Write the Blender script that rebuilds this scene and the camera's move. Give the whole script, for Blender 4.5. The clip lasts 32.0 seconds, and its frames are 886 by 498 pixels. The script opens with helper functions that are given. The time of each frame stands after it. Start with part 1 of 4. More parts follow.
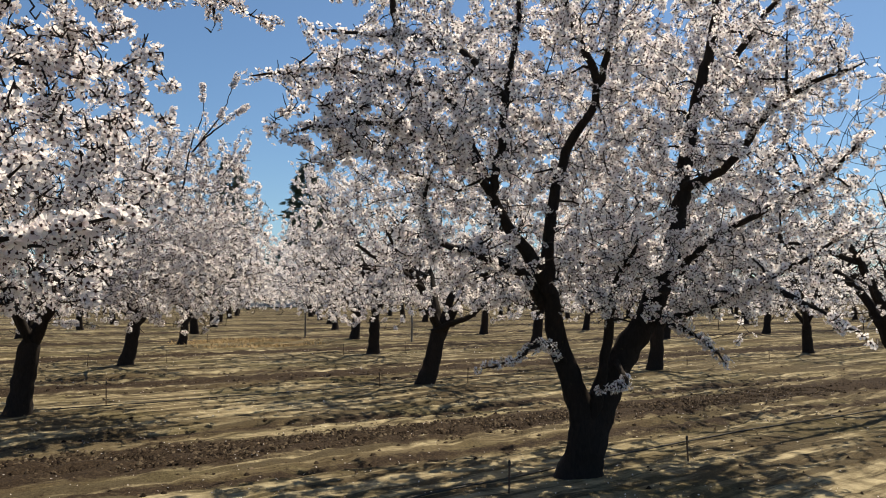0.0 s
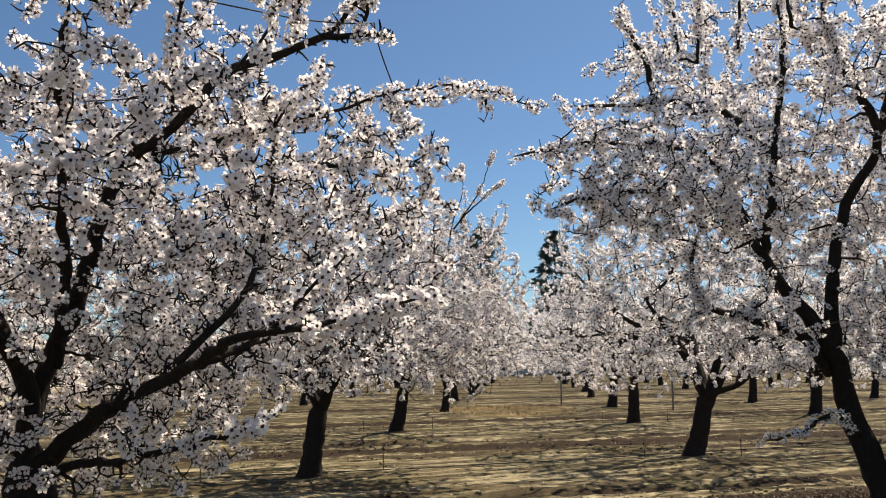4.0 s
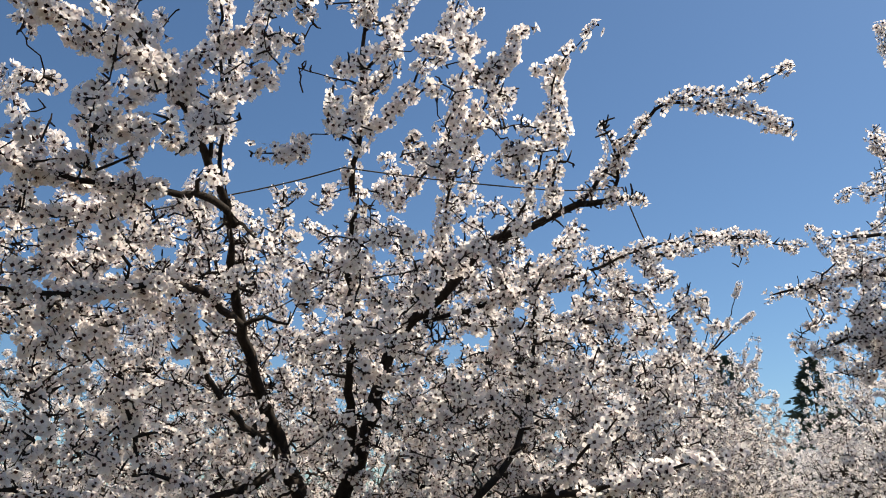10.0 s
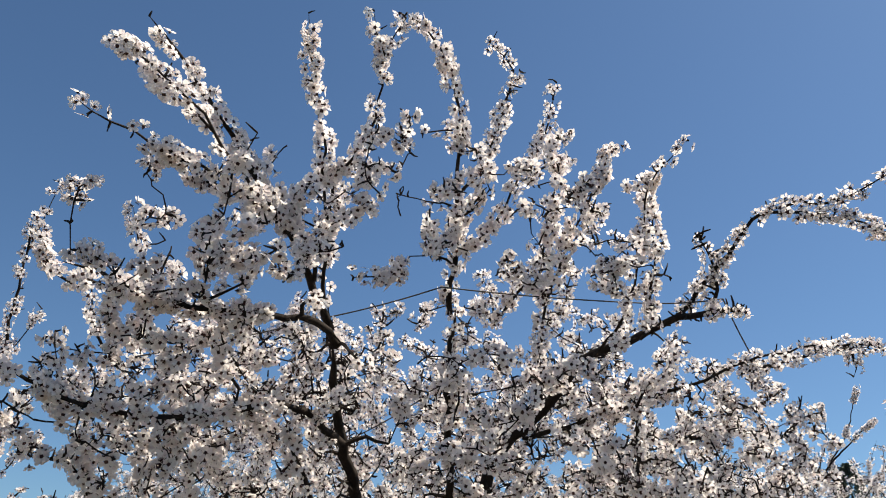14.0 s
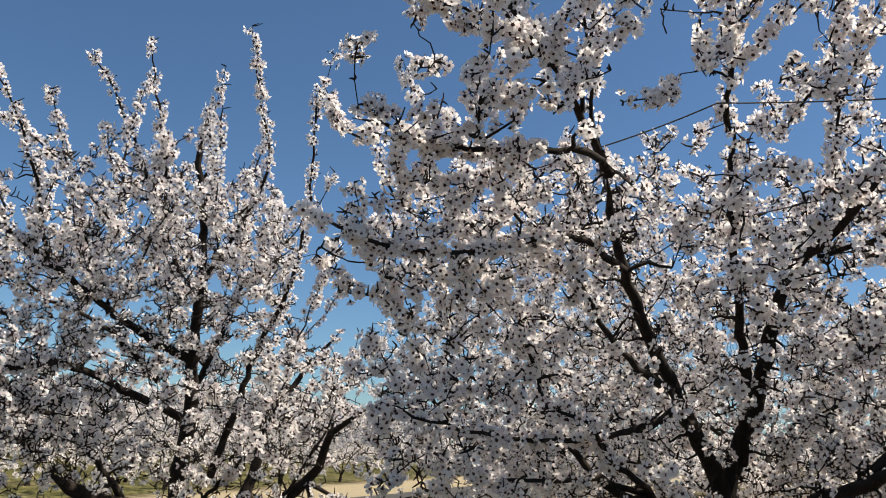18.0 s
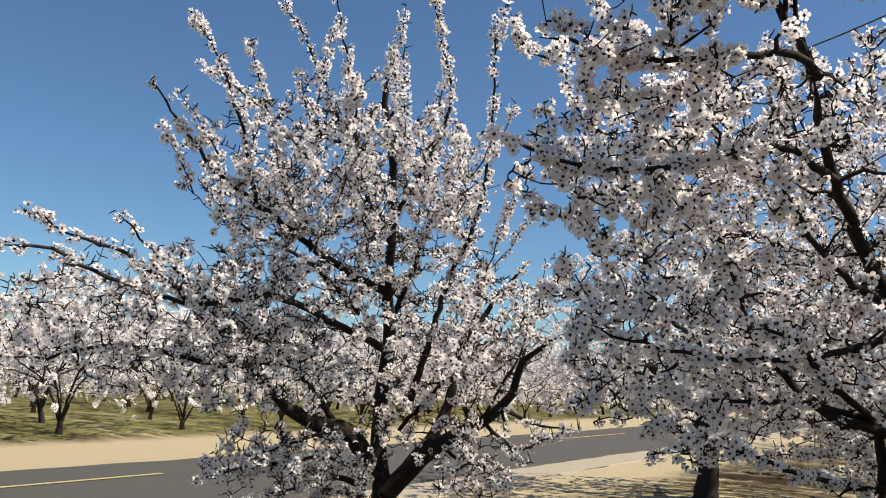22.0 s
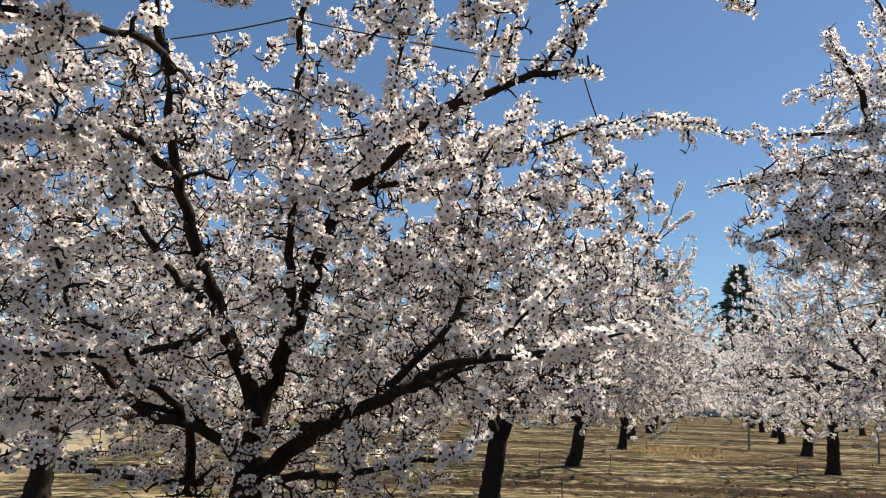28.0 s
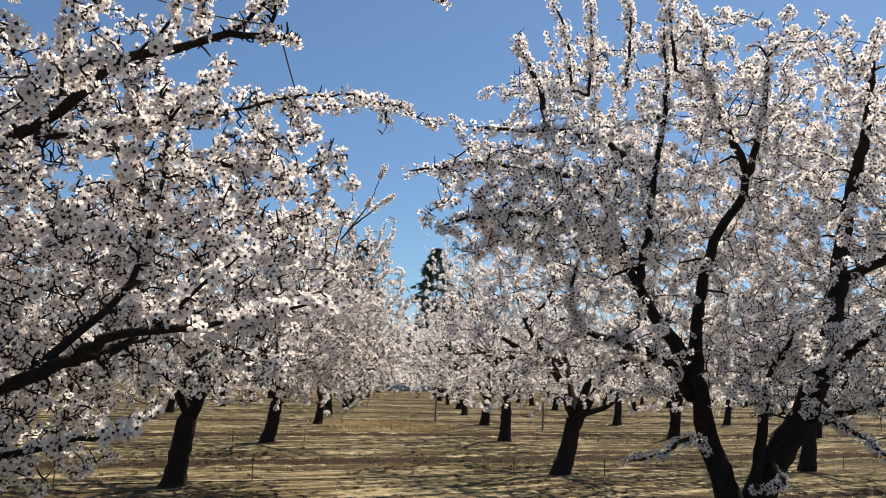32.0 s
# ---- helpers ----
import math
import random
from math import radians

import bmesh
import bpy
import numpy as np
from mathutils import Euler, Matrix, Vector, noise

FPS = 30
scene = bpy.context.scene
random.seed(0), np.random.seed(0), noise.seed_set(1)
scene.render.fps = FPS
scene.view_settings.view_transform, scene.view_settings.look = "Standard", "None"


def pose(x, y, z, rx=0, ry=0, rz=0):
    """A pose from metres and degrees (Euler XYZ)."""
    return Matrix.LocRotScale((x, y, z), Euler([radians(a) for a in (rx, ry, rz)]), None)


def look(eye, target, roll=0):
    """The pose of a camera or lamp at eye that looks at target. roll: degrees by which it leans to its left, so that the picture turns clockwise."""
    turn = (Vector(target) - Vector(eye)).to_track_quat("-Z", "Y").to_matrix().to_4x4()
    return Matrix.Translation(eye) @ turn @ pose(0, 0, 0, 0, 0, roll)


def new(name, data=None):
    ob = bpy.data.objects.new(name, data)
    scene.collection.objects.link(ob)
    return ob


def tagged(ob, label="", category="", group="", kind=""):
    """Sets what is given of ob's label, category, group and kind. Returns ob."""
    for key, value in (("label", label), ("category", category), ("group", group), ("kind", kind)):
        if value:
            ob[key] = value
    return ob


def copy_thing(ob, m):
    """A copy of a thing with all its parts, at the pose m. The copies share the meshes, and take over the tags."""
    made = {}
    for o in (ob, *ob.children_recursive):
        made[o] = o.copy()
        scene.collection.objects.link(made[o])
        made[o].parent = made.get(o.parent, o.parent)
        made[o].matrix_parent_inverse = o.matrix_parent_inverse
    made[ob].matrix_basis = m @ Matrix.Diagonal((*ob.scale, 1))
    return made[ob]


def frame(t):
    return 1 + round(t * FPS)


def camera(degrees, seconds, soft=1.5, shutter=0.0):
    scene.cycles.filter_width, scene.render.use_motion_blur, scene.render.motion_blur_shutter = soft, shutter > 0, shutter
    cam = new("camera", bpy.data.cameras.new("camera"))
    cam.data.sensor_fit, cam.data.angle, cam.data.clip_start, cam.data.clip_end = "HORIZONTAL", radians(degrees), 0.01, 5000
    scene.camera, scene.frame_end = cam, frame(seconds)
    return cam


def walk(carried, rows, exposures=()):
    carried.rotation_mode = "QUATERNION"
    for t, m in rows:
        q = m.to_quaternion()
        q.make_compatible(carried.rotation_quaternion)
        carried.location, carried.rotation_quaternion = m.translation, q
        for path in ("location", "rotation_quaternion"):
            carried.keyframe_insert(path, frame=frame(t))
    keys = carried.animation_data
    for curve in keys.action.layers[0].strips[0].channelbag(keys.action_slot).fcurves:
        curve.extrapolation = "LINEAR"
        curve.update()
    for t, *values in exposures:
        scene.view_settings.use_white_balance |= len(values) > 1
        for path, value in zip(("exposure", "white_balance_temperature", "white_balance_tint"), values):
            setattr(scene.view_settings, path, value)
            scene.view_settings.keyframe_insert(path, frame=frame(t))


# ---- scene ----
cam = camera(57.46, 32.0, soft=1.0)
PATH = [
    (0, (0.144, 0.281, 1.561), (0.856, 5.222, 1.848), 0.04),
    (0.5, (0.126, 0.273, 1.570), (0.643, 5.230, 1.974), 0.02),
    (1, (0.109, 0.269, 1.582), (0.437, 5.239, 2.011), -0.31),
    (1.5, (0.093, 0.214, 1.562), (0.299, 5.191, 2.001), -0.43),
    (2, (0.084, 0.208, 1.563), (0.098, 5.185, 2.041), -0.53),
    (2.5, (0.075, 0.200, 1.569), (-0.087, 5.171, 2.081), -0.72),
    (3, (0.051, 0.203, 1.567), (-0.352, 5.156, 2.125), -0.99),
    (3.5, (0.033, 0.186, 1.573), (-0.629, 5.102, 2.202), -0.84),
    (4, (0.026, 0.169, 1.580), (-0.774, 5.054, 2.281), -0.65),
    (4.5, (0.016, 0.158, 1.584), (-0.930, 5.008, 2.348), -0.53),
    (6.5, (0.008, 0.124, 1.601), (-1.390, 4.844, 2.481), 0.23),
    (7, (-0.022, 0.122, 1.597), (-1.456, 4.831, 2.472), 0.21),
    (7.5, (-0.062, 0.102, 1.606), (-1.602, 4.781, 2.464), 0.10),
    (8, (-0.075, 0.094, 1.626), (-1.679, 4.742, 2.535), -0.23),
    (8.5, (-0.048, 0.081, 1.639), (-1.852, 4.604, 2.774), -0.11),
    (9, (-0.044, 0.053, 1.652), (-1.962, 4.487, 2.941), 0.16),
    (9.5, (-0.041, 0.032, 1.660), (-2.070, 4.385, 3.052), 0.42),
    (10, (-0.042, 0.014, 1.665), (-2.126, 4.303, 3.167), 0.31),
    (10.5, (-0.043, 0.003, 1.673), (-2.214, 4.213, 3.273), 0.55),
    (11, (-0.045, -0.009, 1.681), (-2.282, 4.125, 3.385), 0.78),
    (11.5, (-0.046, -0.017, 1.679), (-2.327, 4.053, 3.477), 0.89),
    (12, (-0.042, -0.027, 1.687), (-2.338, 3.985, 3.594), 0.89),
    (12.5, (-0.033, -0.036, 1.691), (-2.395, 3.898, 3.679), 0.95),
    (13, (-0.033, -0.040, 1.696), (-2.440, 3.834, 3.746), 1.13),
    (13.5, (-0.029, -0.044, 1.701), (-2.478, 3.769, 3.814), 1.49),
    (15.5, (-0.014, -0.045, 1.674), (-2.709, 3.774, 3.448), 1.36),
    (16, (-0.025, -0.051, 1.650), (-2.905, 3.700, 3.273), 1.52),
    (16.5, (-0.030, -0.049, 1.646), (-3.139, 3.551, 3.186), 1.79),
    (17, (-0.033, -0.055, 1.639), (-3.371, 3.370, 3.097), 1.72),
    (17.5, (-0.047, -0.068, 1.637), (-3.579, 3.202, 2.991), 1.87),
    (18, (-0.059, -0.076, 1.623), (-3.886, 2.920, 2.795), 2.29),
    (18.5, (-0.062, -0.086, 1.607), (-4.033, 2.743, 2.714), 2.21),
    (19, (-0.062, -0.087, 1.588), (-4.124, 2.634, 2.637), 2.29),
    (19.5, (-0.065, -0.097, 1.579), (-4.250, 2.463, 2.540), 2.50),
    (20, (-0.066, -0.112, 1.565), (-4.353, 2.276, 2.526), 2.49),
    (20.5, (-0.070, -0.115, 1.561), (-4.458, 2.085, 2.513), 2.26),
    (21, (-0.077, -0.119, 1.554), (-4.520, 1.977, 2.484), 2.48),
    (21.5, (-0.085, -0.122, 1.547), (-4.547, 1.989, 2.348), 2.53),
    (22, (-0.090, -0.131, 1.541), (-4.540, 2.009, 2.325), 2.48),
    (22.5, (-0.094, -0.123, 1.536), (-4.544, 2.043, 2.248), 2.37),
    (23, (-0.094, -0.111, 1.532), (-4.539, 2.083, 2.190), 2.49),
    (23.5, (-0.096, -0.094, 1.531), (-4.512, 2.159, 2.183), 2.62),
    (24, (-0.092, -0.075, 1.548), (-4.344, 2.469, 2.215), 2.38),
    (24.5, (-0.091, -0.053, 1.566), (-4.127, 2.817, 2.253), 2.43),
    (25, (-0.089, -0.036, 1.581), (-3.899, 3.120, 2.304), 2.58),
    (25.5, (-0.091, -0.019, 1.587), (-3.673, 3.378, 2.385), 2.29),
    (26, (-0.089, 0.014, 1.587), (-3.249, 3.796, 2.435), 1.75),
    (26.5, (-0.077, 0.037, 1.573), (-2.869, 4.090, 2.452), 1.93),
    (28.5, (-0.075, 0.099, 1.575), (-1.625, 4.771, 2.454), 2.16),
    (29, (-0.073, 0.111, 1.571), (-1.388, 4.853, 2.457), 2.02),
    (29.5, (-0.068, 0.122, 1.568), (-1.184, 4.923, 2.409), 2.13),
    (30, (-0.062, 0.127, 1.566), (-1.009, 4.969, 2.379), 2.62),
    (30.5, (-0.054, 0.134, 1.567), (-0.790, 5.016, 2.356), 2.38),
    (31, (-0.035, 0.135, 1.566), (-0.533, 5.045, 2.368), 2.22),
    (31.5, (-0.020, 0.142, 1.567), (-0.253, 5.072, 2.364), 1.90),
    (32, (-0.010, 0.142, 1.564), (-0.094, 5.077, 2.360), 1.78),
]
EXPOSURES = [(0, 0.48, 7650, 11), (4, 0.6, 7600, 11), (9, 0.62, 7550, 10), (13, 0.58, 7400, 10), (17, 0.54, 7250, 9), (23, 0.63, 7250, 9), (29, 0.6, 7650, 11), (32, 0.6, 7650, 11)]
walk(cam, [(t, look(eye, target, roll)) for t, eye, target, roll in PATH], EXPOSURES)

# ---- sky and sun ----
SUN_AZIMUTH, SUN_HEIGHT = 40.0, 56.0  # degrees east of the rows' far end, and above the horizon
world = bpy.data.worlds.new("world")
scene.world = world
world.use_nodes = True
sky = world.node_tree.nodes.new("ShaderNodeTexSky")
sky.sky_type, sky.sun_disc = "NISHITA", False
sky.sun_elevation, sky.sun_rotation = radians(SUN_HEIGHT), radians(SUN_AZIMUTH)
sky.altitude, sky.air_density, sky.dust_density, sky.ozone_density = 800, 1.0, 0.9, 4.5
background = world.node_tree.nodes["Background"]
background.inputs["Strength"].default_value = 0.078
clear = world.node_tree.nodes.new("ShaderNodeMix")
clear.data_type, clear.blend_type = "RGBA", "MULTIPLY"
clear.inputs["Factor"].default_value, clear.inputs["B"].default_value = 1.0, (0.68, 0.9, 1.05, 1)
world.node_tree.links.new(sky.outputs["Color"], clear.inputs["A"])
world.node_tree.links.new(clear.outputs["Result"], background.inputs["Color"])
sun_data = bpy.data.lights.new("sun", "SUN")
sun_data.energy, sun_data.angle, sun_data.color = 5.0, radians(0.55), (1.0, 0.945, 0.865)
sun = new("sun", sun_data)
a, h = radians(SUN_AZIMUTH), radians(SUN_HEIGHT)
sun.matrix_world = look((30 * math.sin(a) * math.cos(h), 30 * math.cos(a) * math.cos(h), 30 * math.sin(h)), (0, 0, 0))


# ---- materials ----
def material(name):
    m = bpy.data.materials.new(name)
    m.use_nodes = True
    nodes, links = m.node_tree.nodes, m.node_tree.links
    return m, nodes, links, nodes["Principled BSDF"]


def noise_tex(nodes, links, vector, scale, detail=4.0, rough=0.6):
    n = nodes.new("ShaderNodeTexNoise")
    n.inputs["Scale"].default_value, n.inputs["Detail"].default_value, n.inputs["Roughness"].default_value = scale, detail, rough
    if vector is not None:
        links.new(vector, n.inputs["Vector"])
    return n.outputs["Fac"]


def ramp(nodes, links, fac, *stops):
    r = nodes.new("ShaderNodeValToRGB")
    while len(r.color_ramp.elements) < len(stops):
        r.color_ramp.elements.new(0.5)
    for e, (p, c) in zip(r.color_ramp.elements, stops):
        e.position, e.color = p, (*c, 1) if isinstance(c, tuple) else (c, c, c, 1)
    links.new(fac, r.inputs["Fac"])
    return r.outputs["Color"]


def mixed(nodes, links, fac, one, two, kind="MIX"):
    m = nodes.new("ShaderNodeMix")
    m.data_type, m.blend_type = "RGBA", kind
    for socket, value in ((m.inputs["Factor"], fac), (m.inputs["A"], one), (m.inputs["B"], two)):
        if isinstance(value, (int, float)):
            socket.default_value = value
        elif isinstance(value, tuple):
            socket.default_value = (*value, 1)
        else:
            links.new(value, socket)
    return m.outputs["Result"]


def bumped(nodes, links, bsdf, height, strength, distance):
    b = nodes.new("ShaderNodeBump")
    b.inputs["Strength"].default_value, b.inputs["Distance"].default_value = strength, distance
    links.new(height, b.inputs["Height"])
    links.new(b.outputs["Normal"], bsdf.inputs["Normal"])


def world_place(nodes):
    return nodes.new("ShaderNodeNewGeometry").outputs["Position"]


def bark_material():
    m, nodes, links, bsdf = material("bark")
    at = nodes.new("ShaderNodeTexCoord").outputs["Object"]
    stretch = nodes.new("ShaderNodeMapping")
    stretch.inputs["Scale"].default_value = (1, 1, 0.25)
    links.new(at, stretch.inputs["Vector"])
    ridges = noise_tex(nodes, links, stretch.outputs["Vector"], 55, 6, 0.7)
    blotch = noise_tex(nodes, links, at, 6, 3)
    colour = mixed(nodes, links, blotch, ramp(nodes, links, ridges, (0.3, (0.008, 0.006, 0.0055)), (0.7, (0.042, 0.031, 0.025))), (0.021, 0.0155, 0.0125))
    lichen = ramp(nodes, links, noise_tex(nodes, links, at, 13, 6, 0.7), (0.64, 0.0), (0.72, 0.6))
    colour = mixed(nodes, links, lichen, colour, (0.075, 0.062, 0.028))
    links.new(colour, bsdf.inputs["Base Color"])
    bsdf.inputs["Roughness"].default_value, bsdf.inputs["Specular IOR Level"].default_value = 0.9, 0.2
    bumped(nodes, links, bsdf, ridges, 0.8, 0.012)
    return m


def petal_material():
    m, nodes, links, bsdf = material("petal")
    chance = nodes.new("ShaderNodeNewGeometry").outputs["Random Per Island"]
    colour = ramp(nodes, links, chance, (0.0, (0.88, 0.79, 0.79)), (0.35, (0.94, 0.895, 0.885)), (1.0, (0.96, 0.94, 0.925)))
    links.new(colour, bsdf.inputs["Base Color"])
    bsdf.inputs["Roughness"].default_value = 0.55
    thin = nodes.new("ShaderNodeBsdfTranslucent")
    links.new(colour, thin.inputs["Color"])
    mix = nodes.new("ShaderNodeMixShader")
    mix.inputs["Fac"].default_value = 0.52
    links.new(bsdf.outputs["BSDF"], mix.inputs[1])
    links.new(thin.outputs["BSDF"], mix.inputs[2])
    links.new(mix.outputs["Shader"], nodes["Material Output"].inputs["Surface"])
    return m


def plain(name, colour, rough=0.8, metal=0.0, scale=30.0, spread=0.35):
    m, nodes, links, bsdf = material(name)
    at = nodes.new("ShaderNodeTexCoord").outputs["Object"]
    n = noise_tex(nodes, links, at, scale, 5)
    low, high = tuple(c * (1 - spread) for c in colour), tuple(min(1, c * (1 + spread)) for c in colour)
    links.new(ramp(nodes, links, n, (0.3, low), (0.7, high)), bsdf.inputs["Base Color"])
    bsdf.inputs["Roughness"].default_value, bsdf.inputs["Metallic"].default_value = rough, metal
    bumped(nodes, links, bsdf, n, 0.3, 0.01)
    return m


ROAD_ALONG, ROAD_ACROSS = Vector((-0.5, 0.866, 0)), Vector((-0.866, -0.5, 0))  # the road's run, and the way over it from the orchard
ROW_ALONG, ROW_ACROSS = Vector((0.866, 0.5, 0)), Vector((-0.5, 0.866, 0))  # the hose rows of the orchard
STRIP_ACROSS = Vector((-0.413, 0.916, 0))  # across the worked strips, which run a little askew to the rows
ROAD_NEAR, ROAD_LINE, ROAD_FAR, FIELD_FAR = 7.35, 10.05, 11.7, 15.4  # metres over from the orchard


def distance_along(nodes, links, place, way):
    d = nodes.new("ShaderNodeVectorMath")
    d.operation = "DOT_PRODUCT"
    d.inputs[1].default_value = way
    links.new(place, d.inputs[0])
    return d.outputs["Value"]


def math_node(nodes, links, kind, one, two=0.0, three=0.0):
    n = nodes.new("ShaderNodeMath")
    n.operation = kind
    for socket, value in zip(n.inputs, (one, two, three)):
        if isinstance(value, (int, float)):
            socket.default_value = value
        else:
            links.new(value, socket)
    return n.outputs["Value"]


def ground_material():
    m, nodes, links, bsdf = material("orchard_soil")
    at = world_place(nodes)
    fine, mid, wide = noise_tex(nodes, links, at, 38, 6, 0.7), noise_tex(nodes, links, at, 4.5, 5, 0.65), noise_tex(nodes, links, at, 0.5, 4, 0.6)
    crust = ramp(nodes, links, mid, (0.3, (0.12, 0.096, 0.054)), (0.5, (0.28, 0.235, 0.142)), (0.7, (0.46, 0.4, 0.25)))
    moss = ramp(nodes, links, fine, (0.3, (0.05, 0.043, 0.018)), (0.7, (0.14, 0.118, 0.055)))
    mossy = ramp(nodes, links, wide, (0.5, 0.0), (0.66, 0.65))
    # dark soil streaks along the rows, with missing tree shade added to their colour
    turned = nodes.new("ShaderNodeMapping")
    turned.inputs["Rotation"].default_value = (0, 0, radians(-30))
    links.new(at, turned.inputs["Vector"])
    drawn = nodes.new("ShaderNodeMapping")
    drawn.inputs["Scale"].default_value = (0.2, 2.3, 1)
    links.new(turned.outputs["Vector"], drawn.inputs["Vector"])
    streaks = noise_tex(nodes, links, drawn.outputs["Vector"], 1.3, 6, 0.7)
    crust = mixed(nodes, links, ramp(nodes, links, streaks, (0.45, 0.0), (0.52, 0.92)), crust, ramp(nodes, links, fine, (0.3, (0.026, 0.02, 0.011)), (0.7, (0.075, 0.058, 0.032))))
    # broad dark bands along the rows, tree shade painted into the soil colour
    broad = nodes.new("ShaderNodeMapping")
    broad.inputs["Scale"].default_value = (0.16, 1.0, 1)
    links.new(turned.outputs["Vector"], broad.inputs["Vector"])
    bands = noise_tex(nodes, links, broad.outputs["Vector"], 0.85, 7, 0.72)
    band_shade = ramp(nodes, links, fine, (0.3, (0.03, 0.021, 0.011)), (0.72, (0.095, 0.07, 0.036)))
    crust = mixed(nodes, links, ramp(nodes, links, bands, (0.5, 0.0), (0.57, 0.8)), crust, band_shade)
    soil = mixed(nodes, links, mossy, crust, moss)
    # loose dark soil in worked strips along the hose rows
    over = distance_along(nodes, links, at, STRIP_ACROSS)
    wavering = math_node(nodes, links, "MULTIPLY_ADD", wide, 0.9, over)
    strip = math_node(nodes, links, "PINGPONG", math_node(nodes, links, "ADD", wavering, 4.7), 3.375)
    worked = ramp(nodes, links, math_node(nodes, links, "MULTIPLY_ADD", mid, 0.25, math_node(nodes, links, "DIVIDE", strip, 3.375)), (0.265, 1.0), (0.33, 0.0))
    # wheel ruts on either side of each strip, broken and crumbly
    beside = math_node(nodes, links, "ABSOLUTE", math_node(nodes, links, "SUBTRACT", strip, 1.25))
    crumbs = noise_tex(nodes, links, at, 7.0, 6, 0.75)
    rut = ramp(nodes, links, math_node(nodes, links, "MULTIPLY_ADD", crumbs, 0.9, beside), (0.52, 1.0), (0.66, 0.0))
    worked = math_node(nodes, links, "MAXIMUM", worked, rut)
    dark = ramp(nodes, links, fine, (0.32, (0.01, 0.0065, 0.004)), (0.55, (0.034, 0.023, 0.014)), (0.74, (0.1, 0.072, 0.045)))
    soil = mixed(nodes, links, worked, soil, dark)
    # pale sand of the verges
    away = math_node(nodes, links, "MULTIPLY_ADD", mid, 1.2, distance_along(nodes, links, at, ROAD_ACROSS))
    verge = ramp(nodes, links, math_node(nodes, links, "DIVIDE", away, 30.0), (0.17, 0.0), (0.2, 1.0), (0.52, 1.0), (0.56, 0.0))
    sand = ramp(nodes, links, fine, (0.25, (0.26, 0.213, 0.135)), (0.7, (0.42, 0.357, 0.24)))
    soil = mixed(nodes, links, verge, soil, sand)
    # mown grass between the young trees over the road
    beyond = ramp(nodes, links, math_node(nodes, links, "DIVIDE", away, 30.0), (0.54, 0.0), (0.58, 1.0))
    mown = math_node(nodes, links, "MULTIPLY", beyond, ramp(nodes, links, streaks, (0.42, 0.15), (0.52, 0.9)))
    soil = mixed(nodes, links, mown, soil, ramp(nodes, links, fine, (0.3, (0.07, 0.072, 0.022)), (0.7, (0.2, 0.19, 0.07))))
    soil = mixed(nodes, links, 0.35, soil, ramp(nodes, links, fine, (0.3, 0.45), (0.65, 1.0)), "MULTIPLY")
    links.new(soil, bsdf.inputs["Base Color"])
    bsdf.inputs["Roughness"].default_value = 0.95
    bsdf.inputs["Specular IOR Level"].default_value = 0.08
    bumped(nodes, links, bsdf, mixed(nodes, links, 0.5, fine, mid), 0.7, 0.04)
    return m


def clod_material():
    m, nodes, links, bsdf = material("clod")
    chance = nodes.new("ShaderNodeNewGeometry").outputs["Random Per Island"]
    links.new(ramp(nodes, links, chance, (0.0, (0.014, 0.009, 0.006)), (0.65, (0.045, 0.031, 0.019)), (1.0, (0.15, 0.115, 0.075))), bsdf.inputs["Base Color"])
    bsdf.inputs["Roughness"].default_value, bsdf.inputs["Specular IOR Level"].default_value = 0.95, 0.1
    return m


def asphalt_material():
    m, nodes, links, bsdf = material("asphalt")
    at = world_place(nodes)
    fine, wide = noise_tex(nodes, links, at, 140, 4, 0.7), noise_tex(nodes, links, at, 0.7, 4)
    colour = mixed(nodes, links, wide, ramp(nodes, links, fine, (0.3, (0.03, 0.027, 0.024)), (0.7, (0.074, 0.067, 0.058))), (0.05, 0.046, 0.04))
    links.new(colour, bsdf.inputs["Base Color"])
    bsdf.inputs["Roughness"].default_value = 0.9
    bumped(nodes, links, bsdf, fine, 0.4, 0.006)
    return m


BARK, PETAL = bark_material(), petal_material()
CALYX = plain("calyx", (0.045, 0.014, 0.012), 0.8)
SOIL, ASPHALT = ground_material(), asphalt_material()
GRAVEL = plain("gravel", (0.27, 0.235, 0.18), 0.95, 0, 25)
YELLOW_PAINT = plain("yellow_road_paint", (0.33, 0.265, 0.12), 0.8, 0, 20)
RUSTY = plain("rusty_steel", (0.1, 0.065, 0.045), 0.8, 0.3)
HOSE_BLACK = plain("dusty_black_polythene", (0.04, 0.036, 0.03), 0.9)
NEEDLES = plain("needles", (0.08, 0.115, 0.085), 0.8, 0, 5)
SHED_STEEL = plain("grey_sheet_steel", (0.6, 0.61, 0.6), 0.5, 0.2, 0.7)
ROOF_STEEL = plain("weathered_roof_steel", (0.3, 0.3, 0.29), 0.5, 0.3, 0.7)
ROPE = plain("tie_rope", (0.06, 0.055, 0.05), 0.8)


# ---- mesh tools ----
def mesh_from(name, verts, faces, materials, index=None, smooth=False):
    me = bpy.data.meshes.new(name)
    me.from_pydata(np.asarray(verts, dtype=float), [], np.asarray(faces, dtype=int))
    for m in materials:
        me.materials.append(m)
    if index is not None:
        me.polygons.foreach_set("material_index", np.asarray(index, dtype=np.int32))
    me.polygons.foreach_set("use_smooth", np.full(len(me.polygons), smooth))
    me.update()
    return me


def part(name, data, parent, label="", kind=""):
    ob = new(name, data)
    ob.parent = parent
    return tagged(ob, label, kind=kind)


